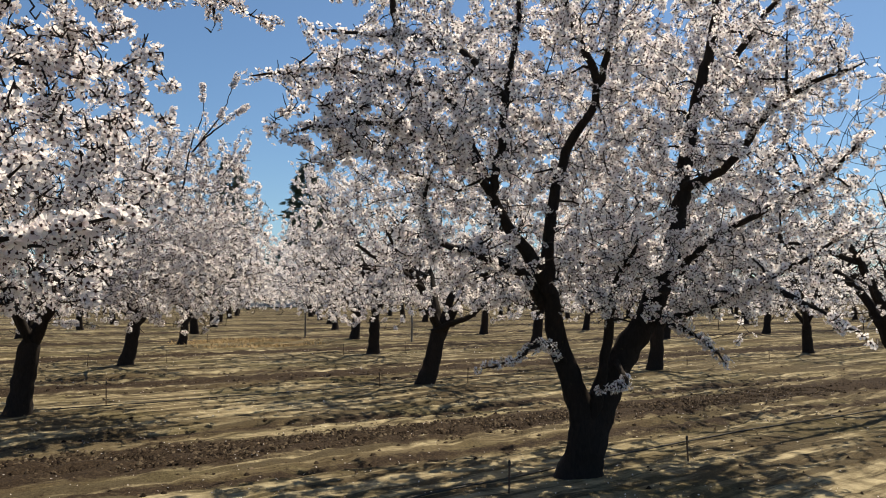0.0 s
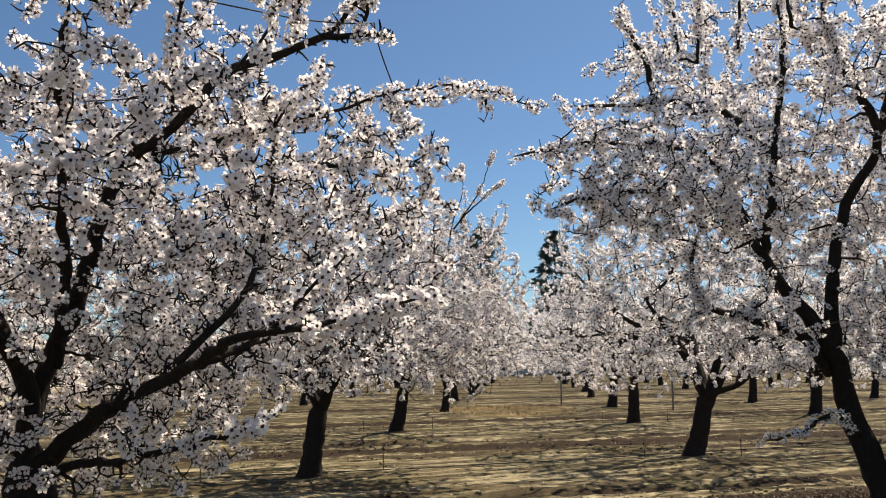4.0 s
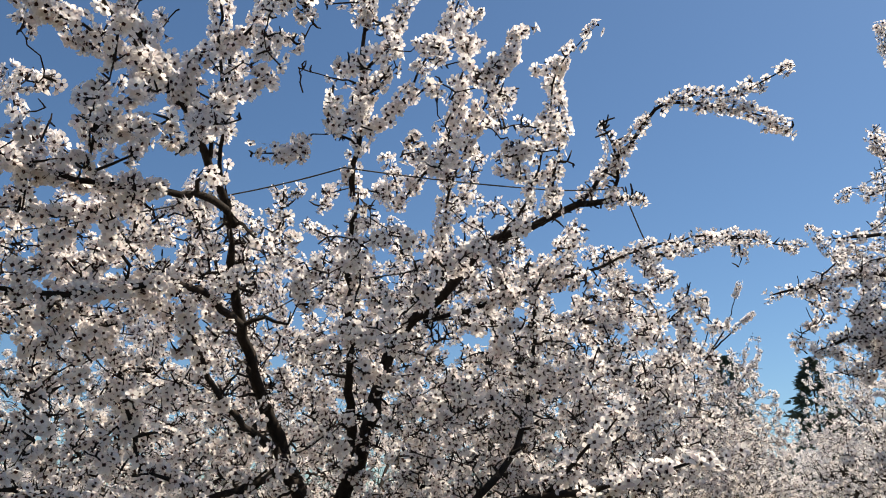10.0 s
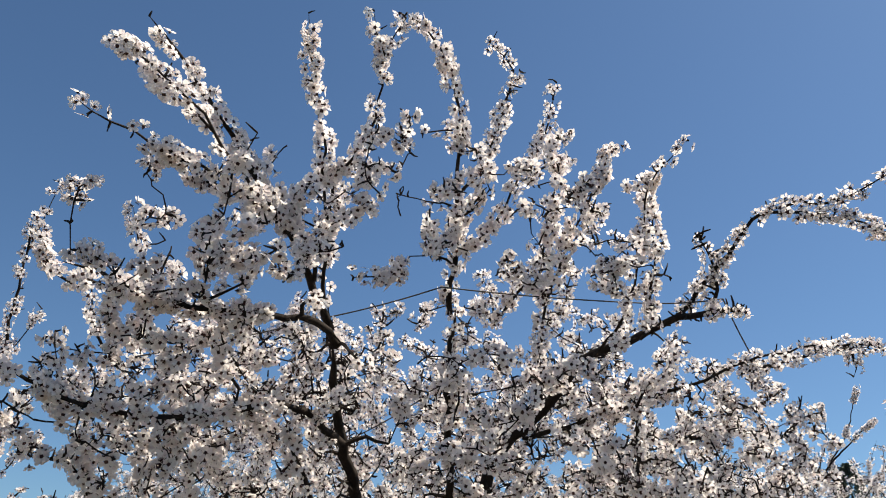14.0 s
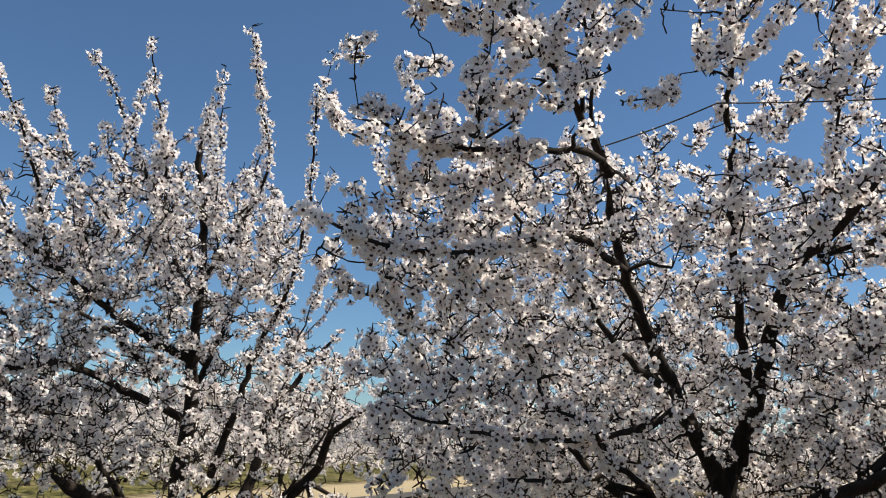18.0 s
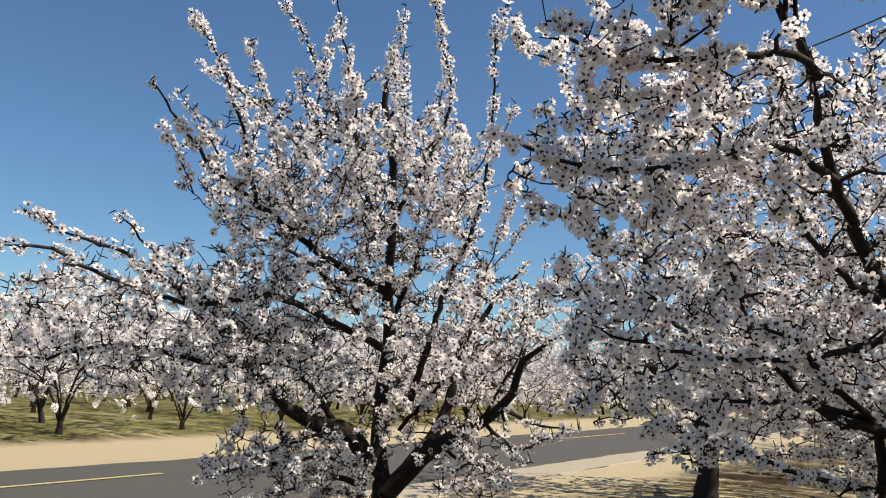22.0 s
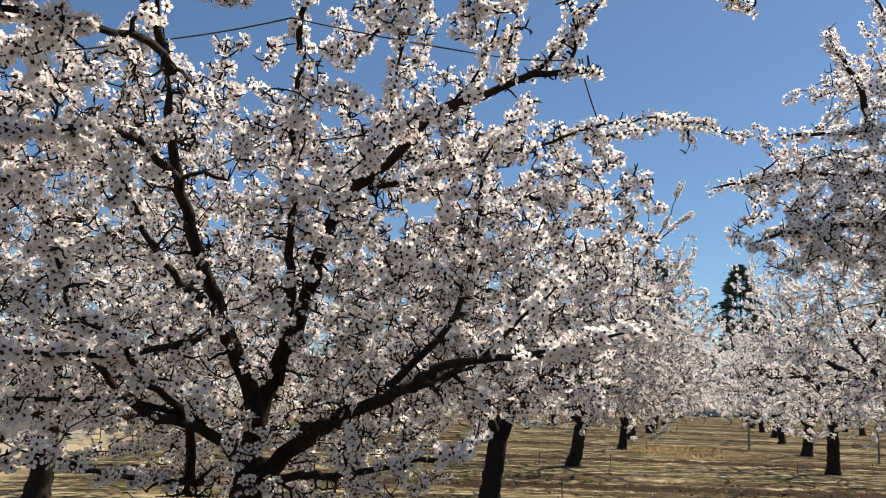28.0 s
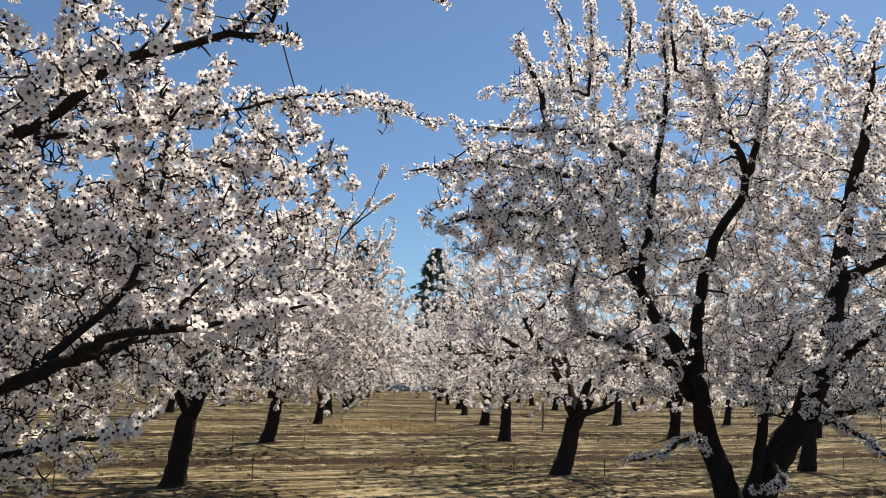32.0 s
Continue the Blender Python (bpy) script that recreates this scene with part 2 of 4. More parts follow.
def curve_points(points, step=0.07, wobble=0.0, rng=None):
    """A smooth run through the points, in even steps."""
    p = np.asarray(points, dtype=float)
    if len(p) == 2:
        p = np.array([p[0], (p[0] + p[1]) / 2, p[1]])
    q = np.vstack([2 * p[0] - p[1], p, 2 * p[-1] - p[-2]])
    out = []
    for i in range(1, len(q) - 2):
        n = max(2, int(np.linalg.norm(q[i + 1] - q[i]) / step))
        for t in np.arange(n) / n:
            out.append(0.5 * (2 * q[i] + (q[i + 1] - q[i - 1]) * t + (2 * q[i - 1] - 5 * q[i] + 4 * q[i + 1] - q[i + 2]) * t * t
                              + (3 * q[i] - q[i - 1] - 3 * q[i + 1] + q[i + 2]) * t ** 3))
    out.append(p[-1])
    out = np.array(out)
    if wobble and rng is not None:
        out[1:-1] += rng.normal(0, wobble, (len(out) - 2, 3))
    return out


def tube(points, radii, sides, lumps=0.0, rng=None):
    """Rings along a run, closed at the far end by a tip. Returns corners and four-cornered faces."""
    p = np.asarray(points)
    ways = np.gradient(p, axis=0)
    ways /= np.linalg.norm(ways, axis=1)[:, None] + 1e-9
    side = np.cross(ways, np.where(np.abs(ways[:, 2:3]) > 0.9, [[1.0, 0, 0]], [[0, 0, 1.0]]))
    side /= np.linalg.norm(side, axis=1)[:, None] + 1e-9
    for i in range(1, len(side)):
        s = side[i - 1] - ways[i] * (side[i - 1] @ ways[i])
        side[i] = s / (np.linalg.norm(s) + 1e-9)
    up = np.cross(side, ways)
    a = np.arange(sides) * 2 * np.pi / sides
    r = np.asarray(radii)[:, None] * np.ones(sides)
    if lumps and rng is not None:
        r = r * (1 + rng.normal(0, lumps, r.shape)) * (1 + 0.1 * np.sin(3 * a + 1.3))
    v = p[:, None] + r[:, :, None] * (np.cos(a)[None, :, None] * side[:, None] + np.sin(a)[None, :, None] * up[:, None])
    n = len(p)
    i, j = np.meshgrid(np.arange(n - 1), np.arange(sides), indexing="ij")
    k = (j + 1) % sides
    f = np.stack([i * sides + j, i * sides + k, (i + 1) * sides + k, (i + 1) * sides + j], -1).reshape(-1, 4)
    return v.reshape(-1, 3), f


def many_tubes(runs, sides):
    """Thin tubes, all at once: runs of (points, radii), grouped by their number of points."""
    groups, pieces = {}, []
    for p, r in runs:
        groups.setdefault(len(p), []).append((p, r))
    a = np.arange(sides) * 2 * np.pi / sides
    for n, group in sorted(groups.items()):
        p, r = np.array([g[0] for g in group]), np.array([g[1] for g in group])
        ways = np.gradient(p, axis=1)
        ways /= np.linalg.norm(ways, axis=2, keepdims=True) + 1e-9
        side = np.cross(ways, np.where(np.abs(ways[:, :, 2:3]) > 0.9, [[[1.0, 0, 0]]], [[[0, 0, 1.0]]]))
        side /= np.linalg.norm(side, axis=2, keepdims=True) + 1e-9
        up = np.cross(side, ways)
        v = p[:, :, None] + r[:, :, None, None] * (np.cos(a)[:, None] * side[:, :, None] + np.sin(a)[:, None] * up[:, :, None])
        i, j = np.meshgrid(np.arange(n - 1), np.arange(sides), indexing="ij")
        k = (j + 1) % sides
        f = np.stack([i * sides + j, i * sides + k, (i + 1) * sides + k, (i + 1) * sides + j], -1).reshape(-1, 4)
        f = (f[None] + (np.arange(len(p)) * n * sides)[:, None, None]).reshape(-1, 4)
        pieces.append((v.reshape(-1, 3), f))
    return joined(pieces)


def joined(pieces):
    verts, faces, n = [], [], 0
    for v, f in pieces:
        verts.append(v)
        faces.append(f + n)
        n += len(v)
    return np.vstack(verts), np.vstack(faces)


def flower_shape(style):
    """One blossom, one metre across, facing up: corners, triangles, and which of them are the dark middle."""
    v, f, dark = [], [], []
    for k in range(5):
        a = k * 2 * math.pi / 5
        if style == "full":
            ring = [(0.05, 0, 0.0), (0.31, 0.6, 0.05), (0.47, 0.42, 0.12), (0.53, 0.0, 0.11), (0.47, -0.42, 0.12), (0.31, -0.6, 0.07)]
            tris = [(0, 1, 2), (0, 2, 3), (0, 3, 4), (0, 4, 5)]
        elif style == "mid":
            ring = [(0.06, 0, 0.0), (0.4, 0.5, 0.1), (0.5, 0.0, 0.14), (0.4, -0.5, 0.1)]
            tris = [(0, 1, 2), (0, 2, 3)]
        else:
            ring = [(0.0, 0, 0.0), (0.52, 0.42, 0.12), (0.52, -0.42, 0.12)]
            tris = [(0, 1, 2)]
        n = len(v)
        v += [(r * math.cos(a + b), r * math.sin(a + b), z) for r, b, z in ring]
        f += [(n + i, n + j, n + k2) for i, j, k2 in tris]
        dark += [0] * len(tris)
    sides, wide = 4, 0.18
    n = len(v)
    if style == "mid":
        v += [(0.24, 0, 0.04), (-0.12, 0.2, 0.04), (-0.12, -0.2, 0.04), (-0.19, 0, -0.05), (0.1, 0.16, -0.05), (0.1, -0.16, -0.05)]
        return np.array(v), np.array(f + [(n, n + 1, n + 2), (n + 3, n + 4, n + 5)]), np.array(dark + [1, 1])
    if style == "low":
        return np.array(v + [(0.2, 0, 0.05), (-0.12, 0.17, 0.03), (-0.12, -0.17, 0.03)]), np.array(f + [(n, n + 1, n + 2)]), np.array(dark + [1])
    v += [(wide * math.cos(2 * math.pi * i / sides), wide * math.sin(2 * math.pi * i / sides), 0.02) for i in range(sides)]
    v += [(0, 0, 0.1), (0.15, 0, -0.015), (-0.075, 0.13, -0.015), (-0.075, -0.13, -0.015), (0, 0, -0.17)]
    for i in range(sides):
        f.append((n + i, n + (i + 1) % sides, n + sides))
    m = n + sides + 1
    f += [(m, m + 1, m + 3), (m + 1, m + 2, m + 3), (m + 2, m, m + 3)]
    dark += [1] * (sides + 3)
    return np.array(v), np.array(f), np.array(dark)


def blossoms(places, facings, sizes, style, rng):
    v0, f0, d0 = flower_shape(style)
    z = facings / (np.linalg.norm(facings, axis=1)[:, None] + 1e-9)
    x = np.cross(z, rng.normal(size=z.shape))
    x /= np.linalg.norm(x, axis=1)[:, None] + 1e-9
    y = np.cross(z, x)
    cup = rng.uniform(0.3, 2.6, len(z))
    v = (v0[None, :, 0:1] * x[:, None] + v0[None, :, 1:2] * y[:, None] + v0[None, :, 2:3] * cup[:, None, None] * z[:, None]) * sizes[:, None, None]
    v += places[:, None]
    f = f0[None] + (np.arange(len(z)) * len(v0))[:, None, None]
    return v.reshape(-1, 3), f.reshape(-1, 3), np.tile(d0, len(z))


# ---- trees ----
class Wood:
    """A tree's skeleton: boughs, twigs, and the runs that bear blossom."""

    def __init__(self, seed):
        self.rng = np.random.default_rng(seed)
        self.limbs, self.twigs, self.runs, self.coarse, self.bare, self.clump, self.clear, self.stout, self.bearing = [], [], [], False, 0.0125, 3, 0.12, 1.0, 1.0
        self.nodes, self.node_radii, self.ways = [], [], []

    def remember(self, points, radii):
        self.nodes += list(points)
        self.node_radii += list(radii)
        self.ways += list(np.gradient(points, axis=0))


def bough(wood, r0, r1, *points):
    p = curve_points(points, 0.06 if r0 < 0.05 else 0.09, 0.006, wood.rng)
    t = np.linspace(0, 1, len(p))
    radii = r0 + (r1 - r0) * t ** 0.8
    radii[-2:] *= (0.7, 0.25)
    wood.limbs.append((p, radii))
    wood.remember(p, radii)
    bearing = radii < wood.bare
    if bearing.sum() > 2:
        wood.runs.append((p[bearing], 1.3))


def twig(wood, start, way, end, radius):
    rng = wood.rng
    length = np.linalg.norm(end - start)
    way = way / (np.linalg.norm(way) + 1e-9)
    mid = start + (end - start) * 0.45 + way * length * 0.16 + rng.normal(0, 0.06, 3) * length
    p = np.array([start, mid, end]) if wood.coarse else curve_points([start, mid, end], 0.1, 0.006, rng)
    radii = np.linspace(radius, max(0.0028, radius * 0.45), len(p)) * (1.7 if wood.coarse else wood.stout)
    wood.twigs.append((p, radii))
    wood.remember(p[1:], radii[1:])
    if wood.bearing >= 1 or rng.random() < wood.bearing:
        wood.runs.append((p[max(0, len(p) // 3):], 1.0))


def fill(wood, count, *lobes, reach=1.0, bounds=None):
    """Twigs that fill the crown's lobes (centre, half sizes, share), each from the nearest wood."""
    rng = wood.rng
    shares = np.array([s for _, _, s in lobes]) / sum(s for _, _, s in lobes)
    aims = []
    for (centre, half, _), share in zip(lobes, shares):
        n = int(count * share)
        d = rng.normal(size=(n, 3))
        d /= np.linalg.norm(d, axis=1)[:, None]
        aims.append(np.array(centre) + d * np.array(half) * (rng.uniform(0.05, 1, (n, 1)) ** 0.42))
    aims = np.vstack(aims)
    if bounds is not None:
        aims = aims[bounds(aims)]
    base = np.array(wood.nodes)
    near = np.array([np.min(np.sum((base - a) ** 2, axis=1)) for a in aims])
    nodes = np.zeros((len(base) + 14 * len(aims), 3))
    count = len(base)
    nodes[:count] = base
    for a in aims[np.argsort(near)]:
        seen = nodes[:count]
        gap = np.sqrt(np.sum((seen - a) ** 2, axis=1)) + 0.35 * np.maximum(0, seen[:, 2] - a[2])
        i = int(np.argmin(gap))
        if gap[i] < 0.07:
            continue
        start = seen[i].copy()
        length = np.linalg.norm(a - start)
        end = a if length < reach else start + (a - start) * reach / length
        way = wood.ways[i] / (np.linalg.norm(wood.ways[i]) + 1e-9) + np.array([0, 0, 0.5])
        twig(wood, start, way, end, min(wood.node_radii[i] * 0.6, 0.006 + 0.018 * min(length, 1)))
        fresh = wood.nodes[count:]
        nodes[count:count + len(fresh)] = fresh
        count += len(fresh)


def shoots(wood, count, low, length=0.5, east=1000.0):
    """Straight upright shoots, thick with blossom, from the thinner boughs above a height."""
    rng = wood.rng
    nodes, radii, ways = np.array(wood.nodes), np.array(wood.node_radii), np.array(wood.ways)
    fit = np.flatnonzero((nodes[:, 2] > low) & (radii < 0.03) & (radii > 0.003) & (nodes[:, 0] < east))
    for i in rng.choice(fit, min(count, len(fit)), replace=False):
        way = ways[i] / (np.linalg.norm(ways[i]) + 1e-9) * 0.6 + np.array([0, 0, 0.75]) + rng.normal(0, 0.4, 3)
        way *= length * rng.uniform(0.5, 1.25) / np.linalg.norm(way)
        p = curve_points([nodes[i], nodes[i] + way * 0.5 + rng.normal(0, 0.02, 3), nodes[i] + way], 0.08, 0.004, rng)
        r = np.linspace(0.006, 0.0018, len(p))
        wood.twigs.append((p, r))
        wood.remember(p[1:], r[1:])
        wood.runs.append((p, 1.2))


def spurs(wood, count, size=0.055):
    rng = wood.rng
    nodes, ways = np.array(wood.nodes), np.array(wood.ways)
    for i in rng.integers(0, len(nodes), count):
        out = np.cross(ways[i], rng.normal(size=3))
        out /= np.linalg.norm(out) + 1e-9
        p = nodes[i] + np.outer(np.linspace(0, 1, 3), (out + np.array([0, 0, 0.3])) * rng.uniform(0.4, 1.3) * size)
        p[1] += rng.normal(0, 0.003, 3)
        wood.twigs.append((p, np.array([0.0044, 0.0036, 0.0022])))


def bare_spurs(wood, count, size, *points):
    """Short knobbly side twigs with no blossom along a run."""
    rng, p = wood.rng, curve_points(points, 0.02)
    for i in rng.integers(0, len(p), count):
        out = rng.normal(size=3) + np.array([0, 0, 0.4])
        out *= size * rng.uniform(0.4, 1.3) / np.linalg.norm(out)
        wood.twigs.append((np.array([p[i], p[i] + out * 0.5 + rng.normal(0, 0.003, 3), p[i] + out]), np.array([0.0055, 0.0045, 0.003])))


def bloom_sites(wood, per_metre, size, spread):
    rng, places, facings = wood.rng, [], []
    for p, share in wood.runs:
        seg = np.linalg.norm(np.diff(p, axis=0), axis=1)
        n = rng.poisson(seg.sum() * per_metre * share)
        if not n:
            continue
        knots = np.sort(rng.uniform(0, seg.sum(), max(1, n // (wood.clump if share < 1.1 else 3))))
        s = np.clip(rng.choice(knots, n) + rng.normal(0, (0.012 if share < 1.1 else 0.018) + 0.004 * (wood.clump - 3), n), 0, seg.sum())
        along = np.concatenate([[0], np.cumsum(seg)])
        at = np.stack([np.interp(s, along, p[:, k]) for k in range(3)], 1)
        way = p[-1] - p[0]
        way = way / (np.linalg.norm(way) + 1e-9)
        out = rng.normal(size=(n, 3))
        out -= np.outer(out @ way, way) * 0.75
        out /= np.linalg.norm(out, axis=1)[:, None] + 1e-9
        places.append(at + out * rng.uniform(0.35, 1.0, (n, 1)) * spread)
        facings.append(out + rng.normal(0, 0.35, (n, 3)))
    places, facings = np.vstack(places), np.vstack(facings)
    thick = [q for p, r in wood.limbs for q in p[r > wood.bare * 1.3]]
    if thick and per_metre > 30:
        thick, bare = np.array(thick), np.zeros(len(places), dtype=bool)
        for k in range(0, len(places), 2000):
            gap = np.min(np.sum((places[k:k + 2000, None] - thick[None]) ** 2, axis=2), axis=1)
            bare[k:k + 2000] = gap < wood.clear ** 2
        bare &= rng.random(len(places)) < 0.82
        places, facings = places[~bare], facings[~bare]
    return places, facings, size


def make_tree(wood, label, per_metre, size, style, spread=0.035, singles=0, group="almond trees of the orchard", near=(0.0, 0.0, 1.6), limb_parts=True):
    base = wood.limbs[0][0][0].copy()
    base[2] = 0
    top = new("almond_tree")
    top.location = base
    tagged(top, label, "tree", group)
    rng = wood.rng
    stem = wood.limbs[0]
    flare = stem[1] * (1 + 0.3 * np.exp(-np.maximum(0, stem[0][:, 2]) / 0.09))
    v, f = tube(stem[0], flare, 14, 0.035, rng)
    part("trunk", mesh_from("trunk", v - base, f, [BARK], smooth=True), top)
    for p, r in wood.limbs[1:] if limb_parts else []:
        v, f = tube(p, r, 9 if r[0] > 0.04 else 6, 0.05, rng)
        part("limb", mesh_from("limb", v - base, f, [BARK], smooth=True), top)
    if not limb_parts:
        v, f = joined([tube(p, r, 6, 0.04, rng) for p, r in wood.limbs[1:]])
        part("scaffold", mesh_from("scaffold", v - base, f, [BARK], smooth=True), top)
    v, f = many_tubes(wood.twigs, 4 if style == "full" else 3)
    part("twigwork", mesh_from("twigwork", v - base, f, [BARK]), top, kind="stuff")
    places, facings, mean = bloom_sites(wood, per_metre, size, spread)
    if singles:
        order = np.argsort(np.linalg.norm(places - np.array(near), axis=1))
        chosen = order[:: max(1, len(order) // (singles * 6))][:singles]
        shapes = []
        for _ in range(8):
            cv, cf, cd = blossoms(np.zeros((1, 3)), np.array([[0, 0, 1.0]]), np.array([mean * rng.uniform(0.95, 1.2)]), "full", rng)
            shapes.append(mesh_from("flower", cv, cf, [PETAL, CALYX], cd))
        for n, i in enumerate(chosen):
            ob = part("flower", shapes[n % 8], top)
            turn = Vector(facings[i]).to_track_quat("Z", "Y").to_matrix().to_4x4()
            ob.matrix_basis = Matrix.Translation(places[i] - base) @ turn @ pose(0, 0, 0, 0, 0, 40 * n)
    sizes = rng.uniform(0.78, 1.18, len(places)) * mean
    close = np.linalg.norm(places - np.array(near), axis=1) < 3.3
    if style == "full" and close.any() and not close.all():
        v, f, d = blossoms(places[close] - base, facings[close], sizes[close], "full", rng)
        v2, f2, d2 = blossoms(places[~close] - base, facings[~close], sizes[~close], "mid", rng)
        v, f, d = np.vstack([v, v2]), np.vstack([f, f2 + len(v)]), np.concatenate([d, d2])
    else:
        v, f, d = blossoms(places - base, facings, sizes, style, rng)
    part("blossom", mesh_from("blossom", v, f, [PETAL, CALYX], d), top, kind="stuff")
    return top


def orchard_tree(seed, at, lean, height, spread, twig_count, fork=0.9, stem=0.17, arms=5, first=None, coarse=False, extra=()):
    """A vase-shaped almond: a short stem and scaffold limbs that curve up and out."""
    wood = Wood(seed)
    wood.coarse, wood.clump, wood.stout, wood.bearing, wood.clear = coarse, 8, 1.6, 0.8, 0.2
    rng, base = wood.rng, np.array([at[0], at[1], -0.03])
    crotch = base + np.array([lean[0], lean[1], fork])
    bough(wood, stem, stem * 0.82, base, (base + crotch) / 2 + np.array([lean[0] * 0.1, 0, 0]), crotch)
    start = rng.uniform(0, 6.28) if first is None else first
    for k in range(arms):
        a = start + k * 2 * math.pi / arms + rng.normal(0, 0.2)
        out = np.array([math.cos(a), math.sin(a), 0])
        top = height * rng.uniform(0.6, 0.8)
        p1 = crotch + out * spread * rng.uniform(0.12, 0.24) + np.array([0, 0, (top - fork) * rng.uniform(0.24, 0.36)])
        p2 = crotch + out * spread * 0.48 + np.array([0, 0, (top - fork) * 0.62])
        p3 = crotch + out * spread * rng.uniform(0.55, 0.75) + np.array([0, 0, top - fork])
        bough(wood, stem * rng.uniform(0.42, 0.62), 0.006, crotch - np.array([0, 0, rng.uniform(0.08, 0.3)]), p1, p2, p3)
        side = np.array([-out[1], out[0], 0]) * rng.choice([-1, 1])
        bough(wood, stem * 0.3, 0.008, p1, p1 + out * spread * 0.3 + side * 0.3 + np.array([0, 0, 0.25]), p1 + out * spread * 0.62 + side * 0.6 + np.array([0, 0, 0.2]))
        bough(wood, stem * 0.22, 0.007, p2, p2 + side * 0.5 + np.array([0, 0, 0.35]), p2 + side * 0.8 + out * 0.2 + np.array([0, 0, 0.9]))
    low = fork + 0.2
    mid = (low + height) / 2
    c = crotch
    skirt = []
    for k in range(8):
        a = start + 0.4 + k * math.pi / 4 + rng.normal(0, 0.15)
        r, drop = spread * rng.uniform(0.62, 0.8), rng.uniform(-0.28, 0.12)
        skirt.append(((c[0] + r * math.cos(a), c[1] + r * math.sin(a), low + 0.35 + drop), (spread * 0.34, spread * 0.34, 0.55), 0.042))
    fill(wood, twig_count, ((c[0], c[1], mid - 0.15), (spread * 0.9, spread * 0.9, (height - low) * 0.5), 0.7), *skirt, *extra, reach=0.9)
    shoots(wood, 45, height * 0.68, 0.5)
    if not coarse:
        spurs(wood, 2500, 0.11)
    return wood


# ---- ground and road ----
def graded(step, flat, growth, far):
    """Even steps near the middle, then longer and longer ones to the horizon."""
    out = list(np.arange(0, flat, step))
    while out[-1] < far:
        step *= growth
        out.append(out[-1] + step)
    out = np.array(out)
    return np.concatenate([-out[:0:-1], out])


def from_strip(x, y):
    """Metres from the middle of the nearest worked strip, which runs along the rows."""
    across = x * STRIP_ACROSS.x + y * STRIP_ACROSS.y
    return (across - 8.35 + 3.375 + 0.25 * np.sin(x * 0.35)) % 6.75 - 3.375


def ground_height(x, y):
    """Ruts, berms and the level verge and road bed."""
    w = np.abs(from_strip(x, y))
    over = x * ROAD_ACROSS.x + y * ROAD_ACROSS.y
    z = 0.045 * np.exp(-((w - 3.4) / 0.9) ** 2) - 0.03 * np.exp(-((w - 1.3) / 0.2) ** 2) + 0.02 * np.exp(-((w - 1.65) / 0.15) ** 2)
    z = z + 0.008 * np.sin(x * 4.3 + 3 * np.sin(y * 2.1)) * np.sin(y * 5.7 + 2 * np.sin(x * 1.7))
    flat = np.clip((5.5 - over) / 2.0, 0, 1) + np.clip((over - 15.5) / 2.0, 0, 1)
    return z * flat - 0.06 * (1 - np.clip(flat, 0, 1))


def build_ground():
    s = graded(0.165, 16.0, 1.13, 1800)
    x, y = np.meshgrid(s + 0.5, s + 11, indexing="ij")
    near = np.exp(-(np.hypot(x, y - 8) / 60) ** 2)
    rough = np.random.default_rng(3).normal(0, 1, x.shape)
    w = np.abs(from_strip(x, y))
    over = x * ROAD_ACROSS.x + y * ROAD_ACROSS.y
    soft = (over < 4.5) | (over > 16.5)
    z = ground_height(x, y) * near + rough * near * np.where(soft, 0.006 + 0.02 * np.exp(-(w / 0.7) ** 2) + 0.008 * np.exp(-((w - 1.3) / 0.4) ** 2), 0.003)
    z = np.where(near < 0.2, np.minimum(z, -0.06 * ((over > 5.5) & (over < 15.5))), z)
    n = len(s)
    i, j = np.meshgrid(np.arange(n - 1), np.arange(n - 1), indexing="ij")
    f = np.stack([i * n + j, (i + 1) * n + j, (i + 1) * n + j + 1, i * n + j + 1], -1).reshape(-1, 4)
    v = np.stack([x, y, z], -1).reshape(-1, 3)
    ob = new("ground", mesh_from("ground", v, f, [SOIL], smooth=True))
    tagged(ob, "pale sandy orchard floor with moss and worked soil strips", "ground", kind="structure")


def strip(name, d0, d1, z0, z1, s0, s1, step, mat, label, category, crown=0.0):
    n = int((s1 - s0) / step)
    rng = np.random.default_rng(5)
    v = []
    edges = (0.0, 0.02, 0.5, 0.98, 1.0)
    for k in range(n + 1):
        s = s0 + k * step
        for e in edges:
            d = d0 + (d1 - d0) * e + (rng.normal(0, 0.05) if e in (0.0, 1.0, 0.02, 0.98) else 0)
            z = z0 if e in (0.0, 1.0) else z1 + crown * (1 - (2 * e - 1) ** 2)
            p = ROAD_ALONG * s + ROAD_ACROSS * d
            v.append((p.x, p.y, z))
    i, j = np.meshgrid(np.arange(n), np.arange(4), indexing="ij")
    f = np.stack([i * 5 + j, i * 5 + j + 1, (i + 1) * 5 + j + 1, (i + 1) * 5 + j], -1).reshape(-1, 4)
    return tagged(new(name, mesh_from(name, v, f, [mat])), label, category, kind="structure")


